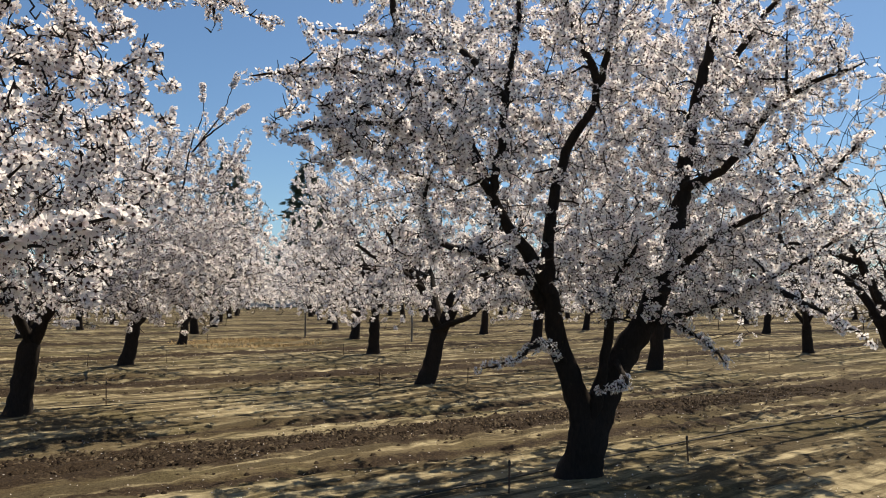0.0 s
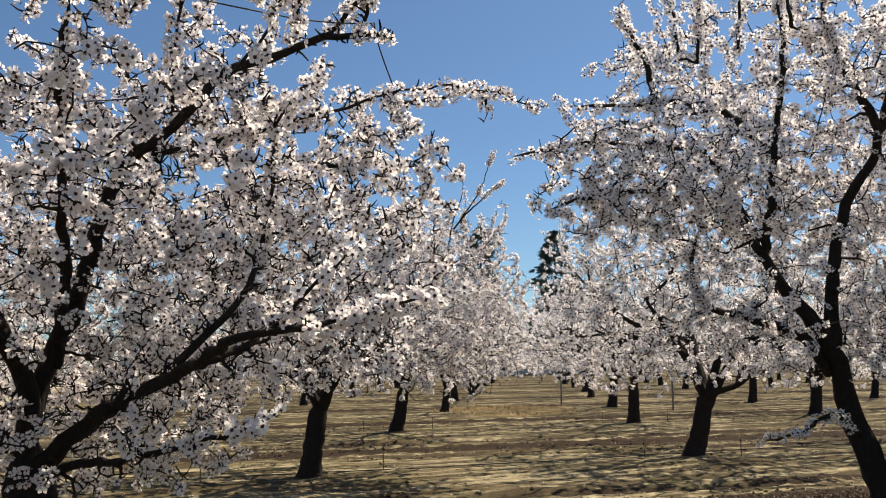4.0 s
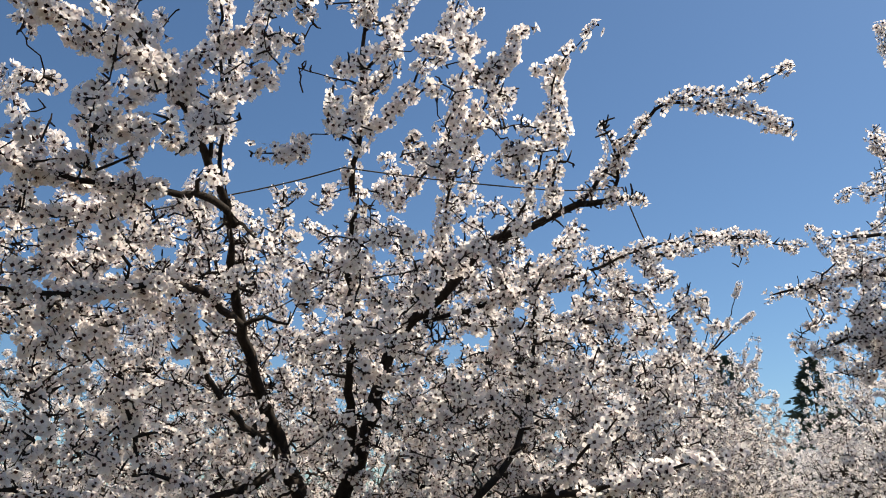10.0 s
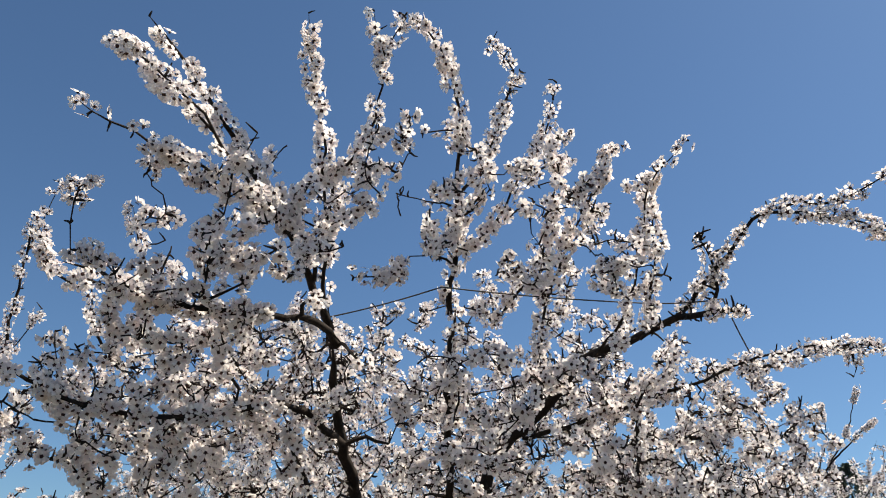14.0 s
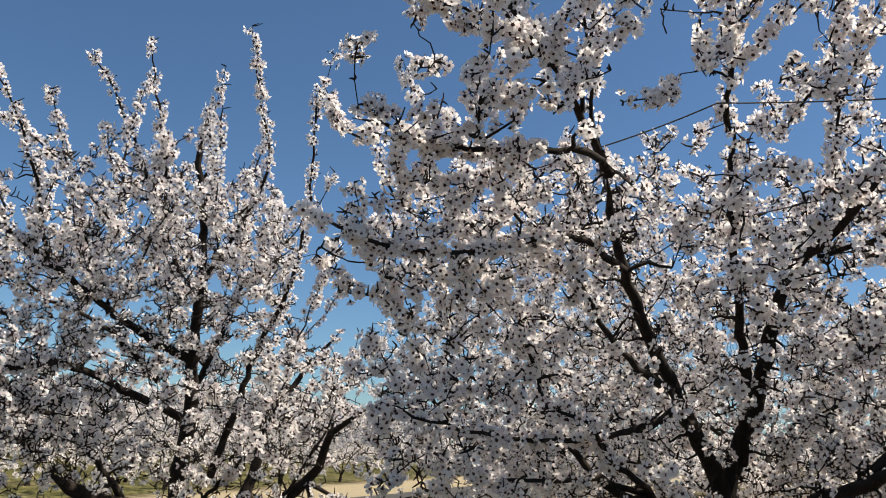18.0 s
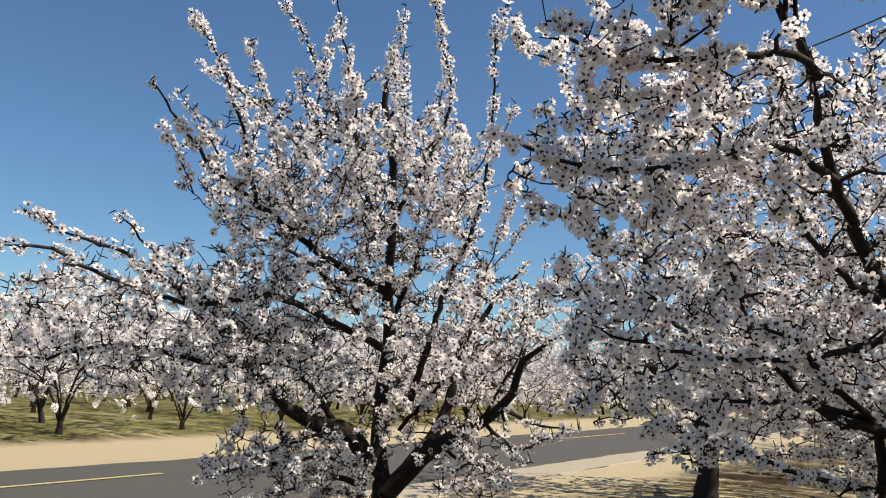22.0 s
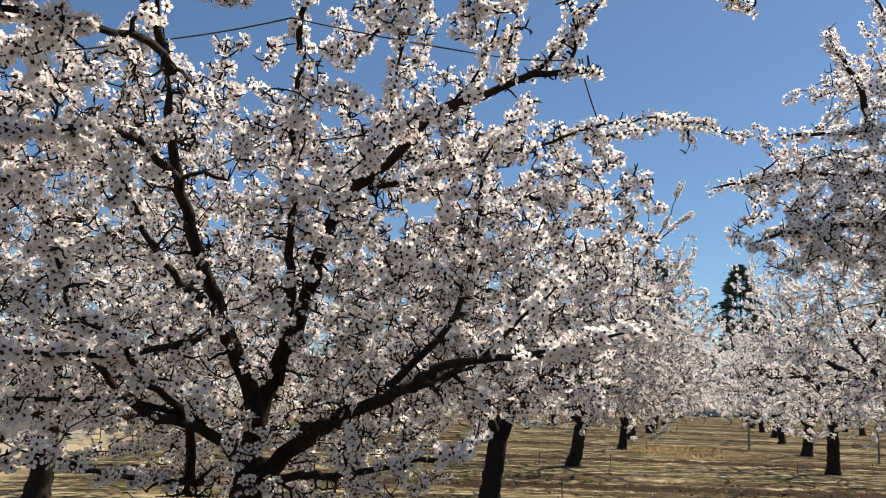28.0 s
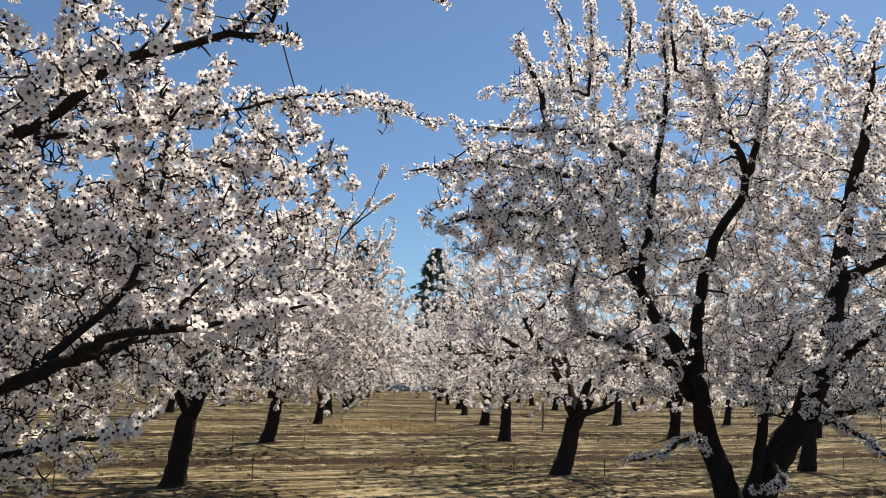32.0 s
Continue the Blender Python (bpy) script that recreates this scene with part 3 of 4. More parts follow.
build_ground()
road = strip("road", ROAD_NEAR, ROAD_FAR, -0.1, -0.01, -60, 220, 0.8, ASPHALT, "grey worn asphalt country road with a yellow line", "road", 0.03)
strip("road_shoulder", 6.55, 7.45, -0.075, -0.035, -60, 220, 0.8, GRAVEL, "pale gravel shoulder along the road's edge", "shoulder")
for k in range(12):
    s = 7.6 - 4.6 + 17.7 * (k - 3)
    n = 12
    v = []
    for q in range(n + 1):
        for d in (-0.055, 0.055):
            p = ROAD_ALONG * (s + 4.6 * q / n) + ROAD_ACROSS * (ROAD_LINE + d)
            v.append((p.x, p.y, 0.022))
    f = [(2 * q, 2 * q + 1, 2 * q + 3, 2 * q + 2) for q in range(n)]
    ob = new("lane_mark", mesh_from("lane_mark", v, f, [YELLOW_PAINT]))
    ob.parent = road

# ---- the near tree ----
near_wood = Wood(11)
near_wood.clump, near_wood.clear, near_wood.stout, near_wood.bearing = 4, 0.16, 1.15, 0.9
bough(near_wood, 0.15, 0.125, (-2.05, 3.24, -0.05), (-2.1, 3.26, 0.4), (-2.18, 3.30, 0.76), (-2.23, 3.28, 1.2))
bough(near_wood, 0.13, 0.096, (-2.11, 3.26, 0.40), (-2.18, 3.30, 0.76), (-2.23, 3.30, 1.10), (-2.23, 3.26, 1.31))
bough(near_wood, 0.046, 0.0139, (-2.23, 3.26, 1.28), (-2.18, 3.18, 1.49), (-2.19, 2.92, 1.83), (-2.17, 2.64, 2.17), (-2.14, 2.47, 2.40), (-2.06, 2.30, 2.67))
bough(near_wood, 0.019, 0.005, (-2.03, 2.27, 2.66), (-2.01, 2.15, 2.79), (-1.97, 1.95, 2.95), (-1.95, 1.73, 3.08), (-1.94, 1.54, 3.20), (-1.93, 1.30, 3.35), (-1.95, 1.15, 3.44))
bough(near_wood, 0.046, 0.0109, (-2.24, 3.25, 1.21), (-2.15, 3.27, 1.62), (-2.00, 3.23, 1.88), (-1.76, 3.06, 2.32), (-1.50, 3.02, 2.52), (-1.30, 2.99, 2.69), (-1.04, 3.00, 2.77), (-0.88, 2.98, 2.81), (-0.63, 3.03, 2.82))
bough(near_wood, 0.043, 0.0099, (-2.19, 3.27, 1.18), (-1.82, 3.16, 1.42), (-1.39, 2.94, 1.56), (-1.10, 2.73, 1.67), (-0.85, 2.71, 1.70), (-0.68, 2.75, 1.74))
bough(near_wood, 0.0115, 0.003, (-0.87, 2.71, 1.70), (-0.68, 2.75, 1.74), (-0.5, 2.85, 1.8), (-0.36, 2.95, 1.83))
bough(near_wood, 0.009, 0.003, (-0.98, 2.72, 1.69), (-0.8, 2.68, 1.84), (-0.66, 2.7, 1.98))
bough(near_wood, 0.025, 0.006, (-2.18, 3.28, 1.13), (-1.97, 3.18, 1.19), (-1.62, 3.03, 1.25), (-1.17, 2.91, 1.34), (-0.99, 2.87, 1.41))
bough(near_wood, 0.028, 0.0099, (-2.13, 3.28, 1.59), (-1.96, 3.07, 1.91), (-1.85, 2.85, 2.22), (-1.70, 2.60, 2.57), (-1.61, 2.49, 2.81))
bough(near_wood, 0.012, 0.0035, (-1.64, 2.50, 2.80), (-1.53, 2.36, 3.19), (-1.43, 2.21, 3.49), (-1.41, 2.03, 3.71), (-1.48, 1.89, 3.79))
bough(near_wood, 0.031, 0.006, (-2.25, 3.24, 1.26), (-2.26, 2.94, 1.37), (-2.28, 2.61, 1.46), (-2.34, 2.43, 1.60), (-2.36, 2.25, 1.83), (-2.32, 2.11, 2.08))
bough(near_wood, 0.025, 0.006, (-2.18, 3.00, 1.71), (-2.05, 2.65, 1.86), (-2.06, 2.37, 1.99), (-2.08, 2.18, 2.20), (-2.06, 2.06, 2.36))
bough(near_wood, 0.025, 0.006, (-2.43, 3.10, 1.10), (-2.28, 2.87, 1.41), (-2.17, 2.45, 1.58), (-2.10, 2.23, 1.72), (-2.15, 2.05, 1.75))
bough(near_wood, 0.016, 0.006, (-1.99, 2.24, 2.65), (-1.97, 2.09, 2.70), (-2.12, 1.80, 2.68), (-2.24, 1.58, 2.67), (-2.29, 1.39, 2.70), (-2.35, 1.29, 2.72))
bough(near_wood, 0.016, 0.005, (-2.06, 2.41, 2.31), (-2.05, 2.12, 2.39), (-2.14, 1.91, 2.35), (-2.28, 1.71, 2.29), (-2.41, 1.44, 2.32), (-2.53, 1.18, 2.41))
bough(near_wood, 0.009, 0.0025, (-1.95, 1.99, 2.92), (-1.94, 1.71, 3.00), (-1.94, 1.44, 3.02), (-1.97, 1.19, 3.02), (-1.99, 1.00, 3.05))
bough(near_wood, 0.009, 0.0025, (-1.96, 1.87, 2.98), (-1.88, 1.56, 3.06), (-1.85, 1.34, 3.14), (-1.85, 1.18, 3.19), (-1.87, 1.00, 3.21))
bough(near_wood, 0.009, 0.0025, (-2.00, 2.16, 2.80), (-1.95, 2.07, 3.04), (-1.84, 1.90, 3.30), (-1.77, 1.73, 3.55), (-1.72, 1.62, 3.70))
bough(near_wood, 0.009, 0.0025, (-1.98, 2.07, 2.86), (-1.83, 1.98, 3.21), (-1.66, 1.97, 3.41), (-1.56, 1.86, 3.61), (-1.53, 1.76, 3.73))
bough(near_wood, 0.007, 0.0025, (-1.52, 2.34, 3.23), (-1.39, 2.37, 3.41), (-1.30, 2.34, 3.60), (-1.21, 2.31, 3.69))
bough(near_wood, 0.006, 0.002, (-1.32, 2.35, 3.57), (-1.26, 2.33, 3.72), (-1.31, 2.23, 3.82))
bough(near_wood, 0.007, 0.0025, (-1.59, 2.43, 3.01), (-1.44, 2.50, 3.15), (-1.34, 2.51, 3.34), (-1.21, 2.51, 3.52), (-1.13, 2.47, 3.71))
bough(near_wood, 0.007, 0.0025, (-1.59, 2.76, 2.83), (-1.36, 2.68, 3.01), (-1.19, 2.57, 3.25), (-1.15, 2.44, 3.38), (-1.07, 2.44, 3.44))
bough(near_wood, 0.007, 0.0025, (-1.46, 2.93, 2.54), (-1.32, 2.71, 2.86), (-1.06, 2.58, 3.22), (-0.92, 2.53, 3.38))
bough(near_wood, 0.007, 0.0025, (-1.27, 2.97, 2.67), (-1.06, 2.89, 2.83), (-0.92, 2.76, 3.09), (-0.85, 2.65, 3.22), (-0.67, 2.59, 3.35))
bough(near_wood, 0.007, 0.0025, (-1.04, 3.02, 2.77), (-0.93, 2.87, 2.97), (-0.89, 2.79, 3.17), (-0.90, 2.70, 3.31))
bough(near_wood, 0.011, 0.0035, (-0.90, 3.04, 2.84), (-0.66, 3.01, 3.06), (-0.49, 2.98, 3.19), (-0.25, 3.06, 3.20), (-0.05, 3.08, 3.28))
bough(near_wood, 0.007, 0.0025, (-0.49, 2.98, 3.18), (-0.28, 3.03, 3.13), (-0.07, 3.09, 3.03))
bough(near_wood, 0.009, 0.004, (-0.77, 3.07, 2.85), (-0.72, 3.02, 3.00), (-0.76, 2.95, 3.13))
bough(near_wood, 0.007, 0.0025, (-2.32, 1.63, 2.68), (-2.46, 1.65, 2.92), (-2.52, 1.61, 3.11))
bough(near_wood, 0.012, 0.0025, (-2.18, 1.90, 2.66), (-2.30, 1.63, 2.72), (-2.44, 1.44, 2.72), (-2.57, 1.39, 2.77), (-2.64, 1.33, 2.95))
bough(near_wood, 0.012, 0.003, (-1.63, 3.10, 2.42), (-1.19, 3.26, 2.56), (-0.94, 3.32, 2.64), (-0.60, 3.56, 2.79), (-0.30, 3.79, 2.83))
bough(near_wood, 0.009, 0.0025, (-1.13, 3.12, 2.29), (-1.11, 3.08, 2.51), (-0.98, 3.09, 2.64), (-0.90, 3.08, 2.74))
bough(near_wood, 0.012, 0.003, (-0.80, 3.61, 2.74), (-0.72, 3.73, 2.78), (-0.59, 3.93, 2.87), (-0.39, 4.14, 2.96), (-0.24, 4.31, 2.95), (-0.11, 4.46, 2.96))
bough(near_wood, 0.009, 0.003, (-0.42, 4.14, 2.95), (-0.39, 4.16, 2.88), (-0.41, 4.18, 2.81))
bough(near_wood, 0.012, 0.003, (-1.05, 3.52, 2.45), (-0.90, 3.76, 2.52), (-0.79, 3.88, 2.53), (-0.68, 3.94, 2.58))
bough(near_wood, 0.019, 0.005, (-1.41, 2.93, 1.59), (-1.21, 3.10, 1.89), (-1.19, 3.27, 2.27), (-1.23, 3.41, 2.52))
bough(near_wood, 0.019, 0.004, (-1.29, 2.87, 1.59), (-1.11, 3.25, 1.71), (-0.95, 3.51, 1.74), (-0.83, 3.73, 1.79))
bough(near_wood, 0.019, 0.004, (-2.19, 2.93, 1.81), (-2.15, 2.46, 1.69), (-2.28, 2.06, 1.65), (-2.41, 1.75, 1.70), (-2.51, 1.59, 1.76))
bough(near_wood, 0.019, 0.004, (-2.29, 2.98, 1.41), (-2.30, 2.46, 1.51), (-2.40, 2.08, 1.50), (-2.45, 1.87, 1.56))
bough(near_wood, 0.019, 0.004, (-2.39, 3.13, 1.15), (-2.31, 2.56, 1.22), (-2.31, 2.30, 1.28), (-2.39, 2.08, 1.36))
fill(near_wood, 4250, ((-2.3, 3.75, 1.85), (1.55, 0.9, 0.85), 0.26), ((-2.05, 3.0, 2.35), (1.5, 0.95, 0.4), 0.1), ((-2.4, 3.45, 1.75), (1.5, 1.05, 0.8), 0.42), ((-2.25, 3.1, 2.6), (1.25, 1.0, 0.45), 0.12), ((-1.4, 3.35, 1.5), (0.8, 0.55, 0.45), 0.06),
     ((-2.55, 1.75, 2.35), (0.4, 0.45, 0.3), 0.06), ((-2.65, 2.15, 1.8), (0.5, 0.55, 0.6), 0.1), ((-1.1, 3.6, 2.25), (0.7, 0.55, 0.6), 0.1), ((-1.1, 3.9, 2.0), (0.5, 0.6, 0.55), 0.07), ((-2.4, 2.15, 2.55), (0.6, 0.5, 0.25), 0.08), ((-1.5, 3.4, 2.75), (0.6, 0.4, 0.3), 0.05),
     ((-1.85, 1.78, 2.98), (0.32, 0.32, 0.34), 0.012), ((-1.58, 2.13, 3.13), (0.32, 0.32, 0.34), 0.012), ((-1.29, 2.46, 3.11), (0.32, 0.32, 0.34), 0.012), ((-1.08, 2.73, 3.00), (0.32, 0.32, 0.34), 0.012), ((-2.15, 1.47, 2.80), (0.32, 0.32, 0.34), 0.012),
     bounds=lambda a: (a[:, 2] > 1.45) | (a[:, 0] < -1.45))
shoots(near_wood, 42, 2.45, 0.27, east=-0.8)
shoots(near_wood, 50, 2.3, 0.2, east=-0.3)
spurs(near_wood, 9500, 0.038)
bare_spurs(near_wood, 26, 0.055, (-0.77, 3.07, 2.85), (-0.72, 3.02, 3.00), (-0.76, 2.95, 3.13))
bare_spurs(near_wood, 26, 0.05, (-1.0, 3.0, 2.78), (-0.88, 2.98, 2.81), (-0.63, 3.03, 2.82))
make_tree(near_wood, "broad almond tree in full white bloom beside the track", 108, 0.043, "full", 0.036, singles=300)

# ---- the tree by the road ----
roadside_wood = Wood(12)
roadside_wood.bare, roadside_wood.clump, roadside_wood.clear, roadside_wood.stout, roadside_wood.bearing = 0.018, 5, 0.2, 1.25, 0.72
bough(roadside_wood, 0.094, 0.0686, (-4.94, 1.93, -0.02), (-4.99, 1.92, 0.36), (-5.03, 1.89, 0.73), (-5.01, 1.87, 0.91))
bough(roadside_wood, 0.062, 0.015, (-5.00, 1.87, 0.80), (-5.01, 1.83, 1.26), (-4.91, 1.82, 1.72), (-4.77, 1.75, 2.32), (-4.58, 1.66, 2.81), (-4.46, 1.55, 3.15), (-4.34, 1.52, 3.47))
bough(roadside_wood, 0.027, 0.007, (-4.91, 1.82, 1.69), (-4.73, 1.41, 1.83), (-4.54, 0.95, 1.95), (-4.42, 0.54, 1.86), (-4.36, 0.11, 1.95), (-4.30, -0.15, 2.06), (-4.25, -0.38, 2.05))
bough(roadside_wood, 0.031, 0.005, (-4.84, 1.79, 2.04), (-4.88, 1.51, 2.16), (-4.84, 1.20, 2.34), (-4.78, 0.89, 2.50), (-4.69, 0.57, 2.70), (-4.55, 0.31, 2.95), (-4.53, 0.22, 3.05))
bough(roadside_wood, 0.019, 0.0037, (-4.78, 1.67, 2.42), (-4.77, 1.56, 2.66), (-4.65, 1.38, 2.93), (-4.49, 1.13, 3.29), (-4.32, 0.86, 3.58))
bough(roadside_wood, 0.07, 0.0112, (-4.98, 1.90, 0.81), (-4.77, 2.10, 1.10), (-4.41, 2.38, 1.37), (-4.26, 2.43, 1.65), (-4.05, 2.57, 1.82))
bough(roadside_wood, 0.053, 0.0087, (-4.97, 1.95, 0.84), (-5.02, 2.29, 1.26), (-5.07, 2.43, 1.68), (-5.06, 2.63, 2.01), (-4.97, 2.89, 2.38))
bough(roadside_wood, 0.027, 0.0044, (-4.94, 2.01, 1.37), (-4.72, 2.15, 2.17), (-4.54, 2.20, 2.45), (-4.33, 2.19, 2.84), (-4.13, 2.10, 3.20), (-3.98, 2.02, 3.62))
bough(roadside_wood, 0.016, 0.0031, (-4.69, 1.72, 2.48), (-4.49, 1.85, 2.86), (-4.29, 1.90, 3.21), (-4.12, 1.69, 3.66), (-4.03, 1.60, 3.88))
bough(roadside_wood, 0.016, 0.0031, (-4.55, 1.60, 3.01), (-4.42, 1.64, 3.30), (-4.34, 1.59, 3.55))
bough(roadside_wood, 0.016, 0.0031, (-4.67, 1.47, 2.77), (-4.52, 1.36, 3.17), (-4.37, 1.21, 3.51), (-4.29, 1.14, 3.73))
bough(roadside_wood, 0.014, 0.0031, (-4.78, 0.89, 2.50), (-4.62, 0.76, 2.85), (-4.44, 0.58, 3.16), (-4.37, 0.39, 3.41))
bough(roadside_wood, 0.014, 0.0031, (-4.84, 1.19, 2.37), (-4.68, 0.98, 2.83), (-4.53, 0.82, 3.10), (-4.41, 0.71, 3.34))
bough(roadside_wood, 0.062, 0.0437, (-5.00, 1.78, 0.98), (-4.88, 1.58, 1.19), (-4.76, 1.32, 1.25), (-4.64, 1.04, 1.39))
bough(roadside_wood, 0.023, 0.0044, (-4.99, 1.75, 0.84), (-4.82, 1.36, 0.97), (-4.73, 0.97, 1.01), (-4.68, 0.65, 0.93))
bough(roadside_wood, 0.023, 0.0044, (-4.89, 1.54, 1.19), (-4.71, 1.15, 1.58), (-4.60, 0.72, 1.84), (-4.52, 0.39, 2.08), (-4.41, 0.11, 2.30))
bough(roadside_wood, 0.016, 0.0031, (-4.42, 0.54, 1.86), (-4.34, 0.18, 2.07), (-4.34, -0.11, 2.15), (-4.22, -0.31, 2.24))
bough(roadside_wood, 0.02, 0.0037, (-4.73, 1.09, 1.58), (-4.61, 0.68, 1.56), (-4.57, 0.21, 1.63), (-4.48, -0.19, 1.55), (-4.47, -0.49, 1.64))
bough(roadside_wood, 0.016, 0.0031, (-4.41, 2.38, 1.37), (-4.12, 2.47, 1.29), (-3.91, 2.60, 1.28))
bough(roadside_wood, 0.016, 0.0031, (-4.55, 2.33, 1.30), (-4.24, 2.44, 1.06))
bough(roadside_wood, 0.016, 0.0031, (-4.75, 2.13, 1.14), (-4.45, 2.25, 1.00), (-4.26, 2.38, 0.92))
bough(roadside_wood, 0.023, 0.005, (-4.91, 1.81, 1.79), (-4.99, 2.02, 2.26), (-4.99, 2.13, 2.58), (-4.81, 2.37, 2.85))
bough(roadside_wood, 0.02, 0.0037, (-4.78, 1.57, 1.91), (-4.65, 1.23, 2.15), (-4.62, 0.84, 2.30), (-4.54, 0.59, 2.45))
# low hanging boughs, and thin arching shoots on the orchard side
bough(roadside_wood, 0.02, 0.004, (-4.97, 1.86, 0.9), (-4.76, 1.38, 1.05), (-4.85, 1.04, 0.96), (-4.92, 0.71, 0.9))
bough(roadside_wood, 0.016, 0.004, (-4.96, 1.84, 0.75), (-4.63, 1.28, 0.9), (-4.72, 0.96, 0.82), (-4.74, 0.84, 0.77))
bough(roadside_wood, 0.014, 0.004, (-4.88, 1.58, 1.19), (-4.67, 1.34, 1.19), (-4.74, 1.1, 1.1), (-4.7, 0.9, 1.0))
bough(roadside_wood, 0.014, 0.003, (-4.68, 2.17, 1.17), (-4.5, 2.24, 1.23), (-4.4, 2.41, 1.57), (-4.32, 2.55, 1.93), (-4.29, 2.6, 2.28))
bough(roadside_wood, 0.014, 0.003, (-4.95, 1.95, 1.2), (-4.46, 2.09, 1.63), (-4.39, 2.23, 2.15), (-4.32, 2.36, 2.65))
bough(roadside_wood, 0.012, 0.003, (-4.77, 2.1, 1.1), (-4.42, 2.05, 1.0), (-4.3, 2.18, 1.05), (-4.2, 2.37, 0.9))
bough(roadside_wood, 0.012, 0.003, (-4.41, 2.38, 1.37), (-4.21, 2.35, 1.15), (-4.05, 2.59, 1.26))
bough(roadside_wood, 0.012, 0.003, (-5.05, 2.35, 1.5), (-4.6, 2.27, 1.85), (-4.48, 2.49, 1.86), (-4.32, 2.73, 2.19))
fill(roadside_wood, 2800, ((-5.05, 1.7, 1.8), (1.2, 1.3, 0.8), 0.48), ((-4.65, 1.4, 2.65), (0.85, 0.95, 0.6), 0.26), ((-4.6, 0.5, 1.8), (0.6, 0.9, 0.45), 0.2),
     ((-4.8, 1.2, 1.0), (0.4, 0.55, 0.25), 0.09), ((-4.4, 2.2, 1.1), (0.35, 0.4, 0.25), 0.04), ((-4.5, 2.35, 1.8), (0.35, 0.4, 0.5), 0.05))
shoots(roadside_wood, 80, 2.3, 0.4)
spurs(roadside_wood, 7500, 0.045)
make_tree(roadside_wood, "open-crowned almond tree in bloom on the verge of the road", 88, 0.046, "mid", 0.034, singles=200)

# ---- the tree with two great limbs ----
east_wood = Wood(13)
east_wood.bare, east_wood.clump, east_wood.clear, east_wood.stout = 0.03, 9, 0.24, 1.6
bough(east_wood, 0.185, 0.128, (2.29, 7.12, -0.09), (2.34, 7.07, 0.27), (2.39, 7.06, 0.63))
bough(east_wood, 0.12, 0.016, (2.35, 7.03, 0.27), (2.27, 7.05, 0.70), (2.09, 7.00, 1.19), (1.95, 6.84, 1.67), (1.58, 6.60, 2.12), (1.21, 6.30, 2.61), (1.01, 6.09, 2.78))
bough(east_wood, 0.06, 0.016, (1.96, 6.83, 1.58), (1.99, 6.79, 2.23), (2.09, 6.69, 2.74), (2.25, 6.45, 3.11), (2.35, 6.25, 3.65), (2.38, 6.14, 4.20))
bough(east_wood, 0.05, 0.0112, (1.95, 6.94, 1.48), (1.77, 6.78, 1.72), (1.37, 6.45, 1.86), (0.94, 6.21, 1.97), (0.84, 6.00, 2.26), (0.90, 5.95, 2.50))
bough(east_wood, 0.04, 0.012, (1.43, 6.51, 2.31), (1.46, 6.34, 2.66), (1.50, 6.22, 3.16), (1.55, 6.02, 3.75), (1.51, 5.94, 4.23))
bough(east_wood, 0.15, 0.022, (2.35, 7.05, 0.22), (2.51, 7.10, 0.62), (2.68, 7.10, 0.99), (2.95, 7.12, 1.38), (3.19, 7.24, 1.83), (3.36, 7.35, 2.31), (3.47, 7.26, 3.19), (3.60, 7.11, 3.89), (3.61, 6.92, 4.66))
bough(east_wood, 0.06, 0.024, (2.37, 7.03, 0.42), (2.44, 6.95, 0.76), (2.49, 6.86, 1.15), (2.48, 6.67, 1.58), (2.59, 6.40, 1.98))
bough(east_wood, 0.04, 0.012, (3.22, 7.23, 1.68), (3.41, 6.90, 2.02), (3.70, 6.39, 2.27), (3.96, 6.08, 2.46), (4.22, 5.83, 2.82))
bough(east_wood, 0.034, 0.01, (2.98, 7.11, 1.33), (3.19, 6.58, 1.44), (3.35, 6.05, 1.62), (3.56, 5.57, 1.85), (3.71, 5.33, 2.02))
bough(east_wood, 0.05, 0.0112, (3.42, 7.29, 2.57), (3.56, 6.75, 2.69), (3.72, 6.22, 3.11), (4.14, 5.76, 3.32))
bough(east_wood, 0.04, 0.008, (1.38, 6.50, 2.46), (1.00, 6.04, 3.01), (0.37, 5.77, 3.08), (0.07, 5.58, 3.04), (-0.36, 5.47, 2.95))
bough(east_wood, 0.03, 0.008, (1.11, 6.20, 2.67), (0.68, 5.74, 2.69), (0.29, 5.46, 2.68), (-0.13, 5.28, 2.54))
bough(east_wood, 0.035, 0.0096, (1.51, 6.25, 3.04), (1.02, 5.94, 3.36), (0.40, 5.69, 3.33), (0.06, 5.60, 3.32))
bough(east_wood, 0.03, 0.0064, (2.15, 6.96, 1.00), (1.87, 6.64, 1.17), (1.54, 6.40, 1.05), (1.30, 6.35, 1.00))
bough(east_wood, 0.03, 0.0064, (2.59, 6.92, 1.00), (2.56, 6.60, 0.85), (2.32, 6.57, 0.81))
bough(east_wood, 0.03, 0.0064, (2.98, 7.00, 1.38), (3.14, 6.48, 1.21), (3.23, 6.20, 1.01))
bough(east_wood, 0.03, 0.0064, (3.42, 6.01, 1.66), (3.64, 5.64, 1.45), (3.86, 5.35, 1.23))
bough(east_wood, 0.05, 0.012, (3.49, 7.24, 3.24), (3.76, 6.69, 3.82), (4.03, 6.34, 4.29))
bough(east_wood, 0.04, 0.0096, (2.28, 6.40, 3.24), (1.92, 6.12, 3.81), (1.79, 5.96, 4.26))
bough(east_wood, 0.03, 0.008, (0.60, 5.77, 3.37), (0.55, 5.68, 3.65), (0.36, 5.55, 3.97))
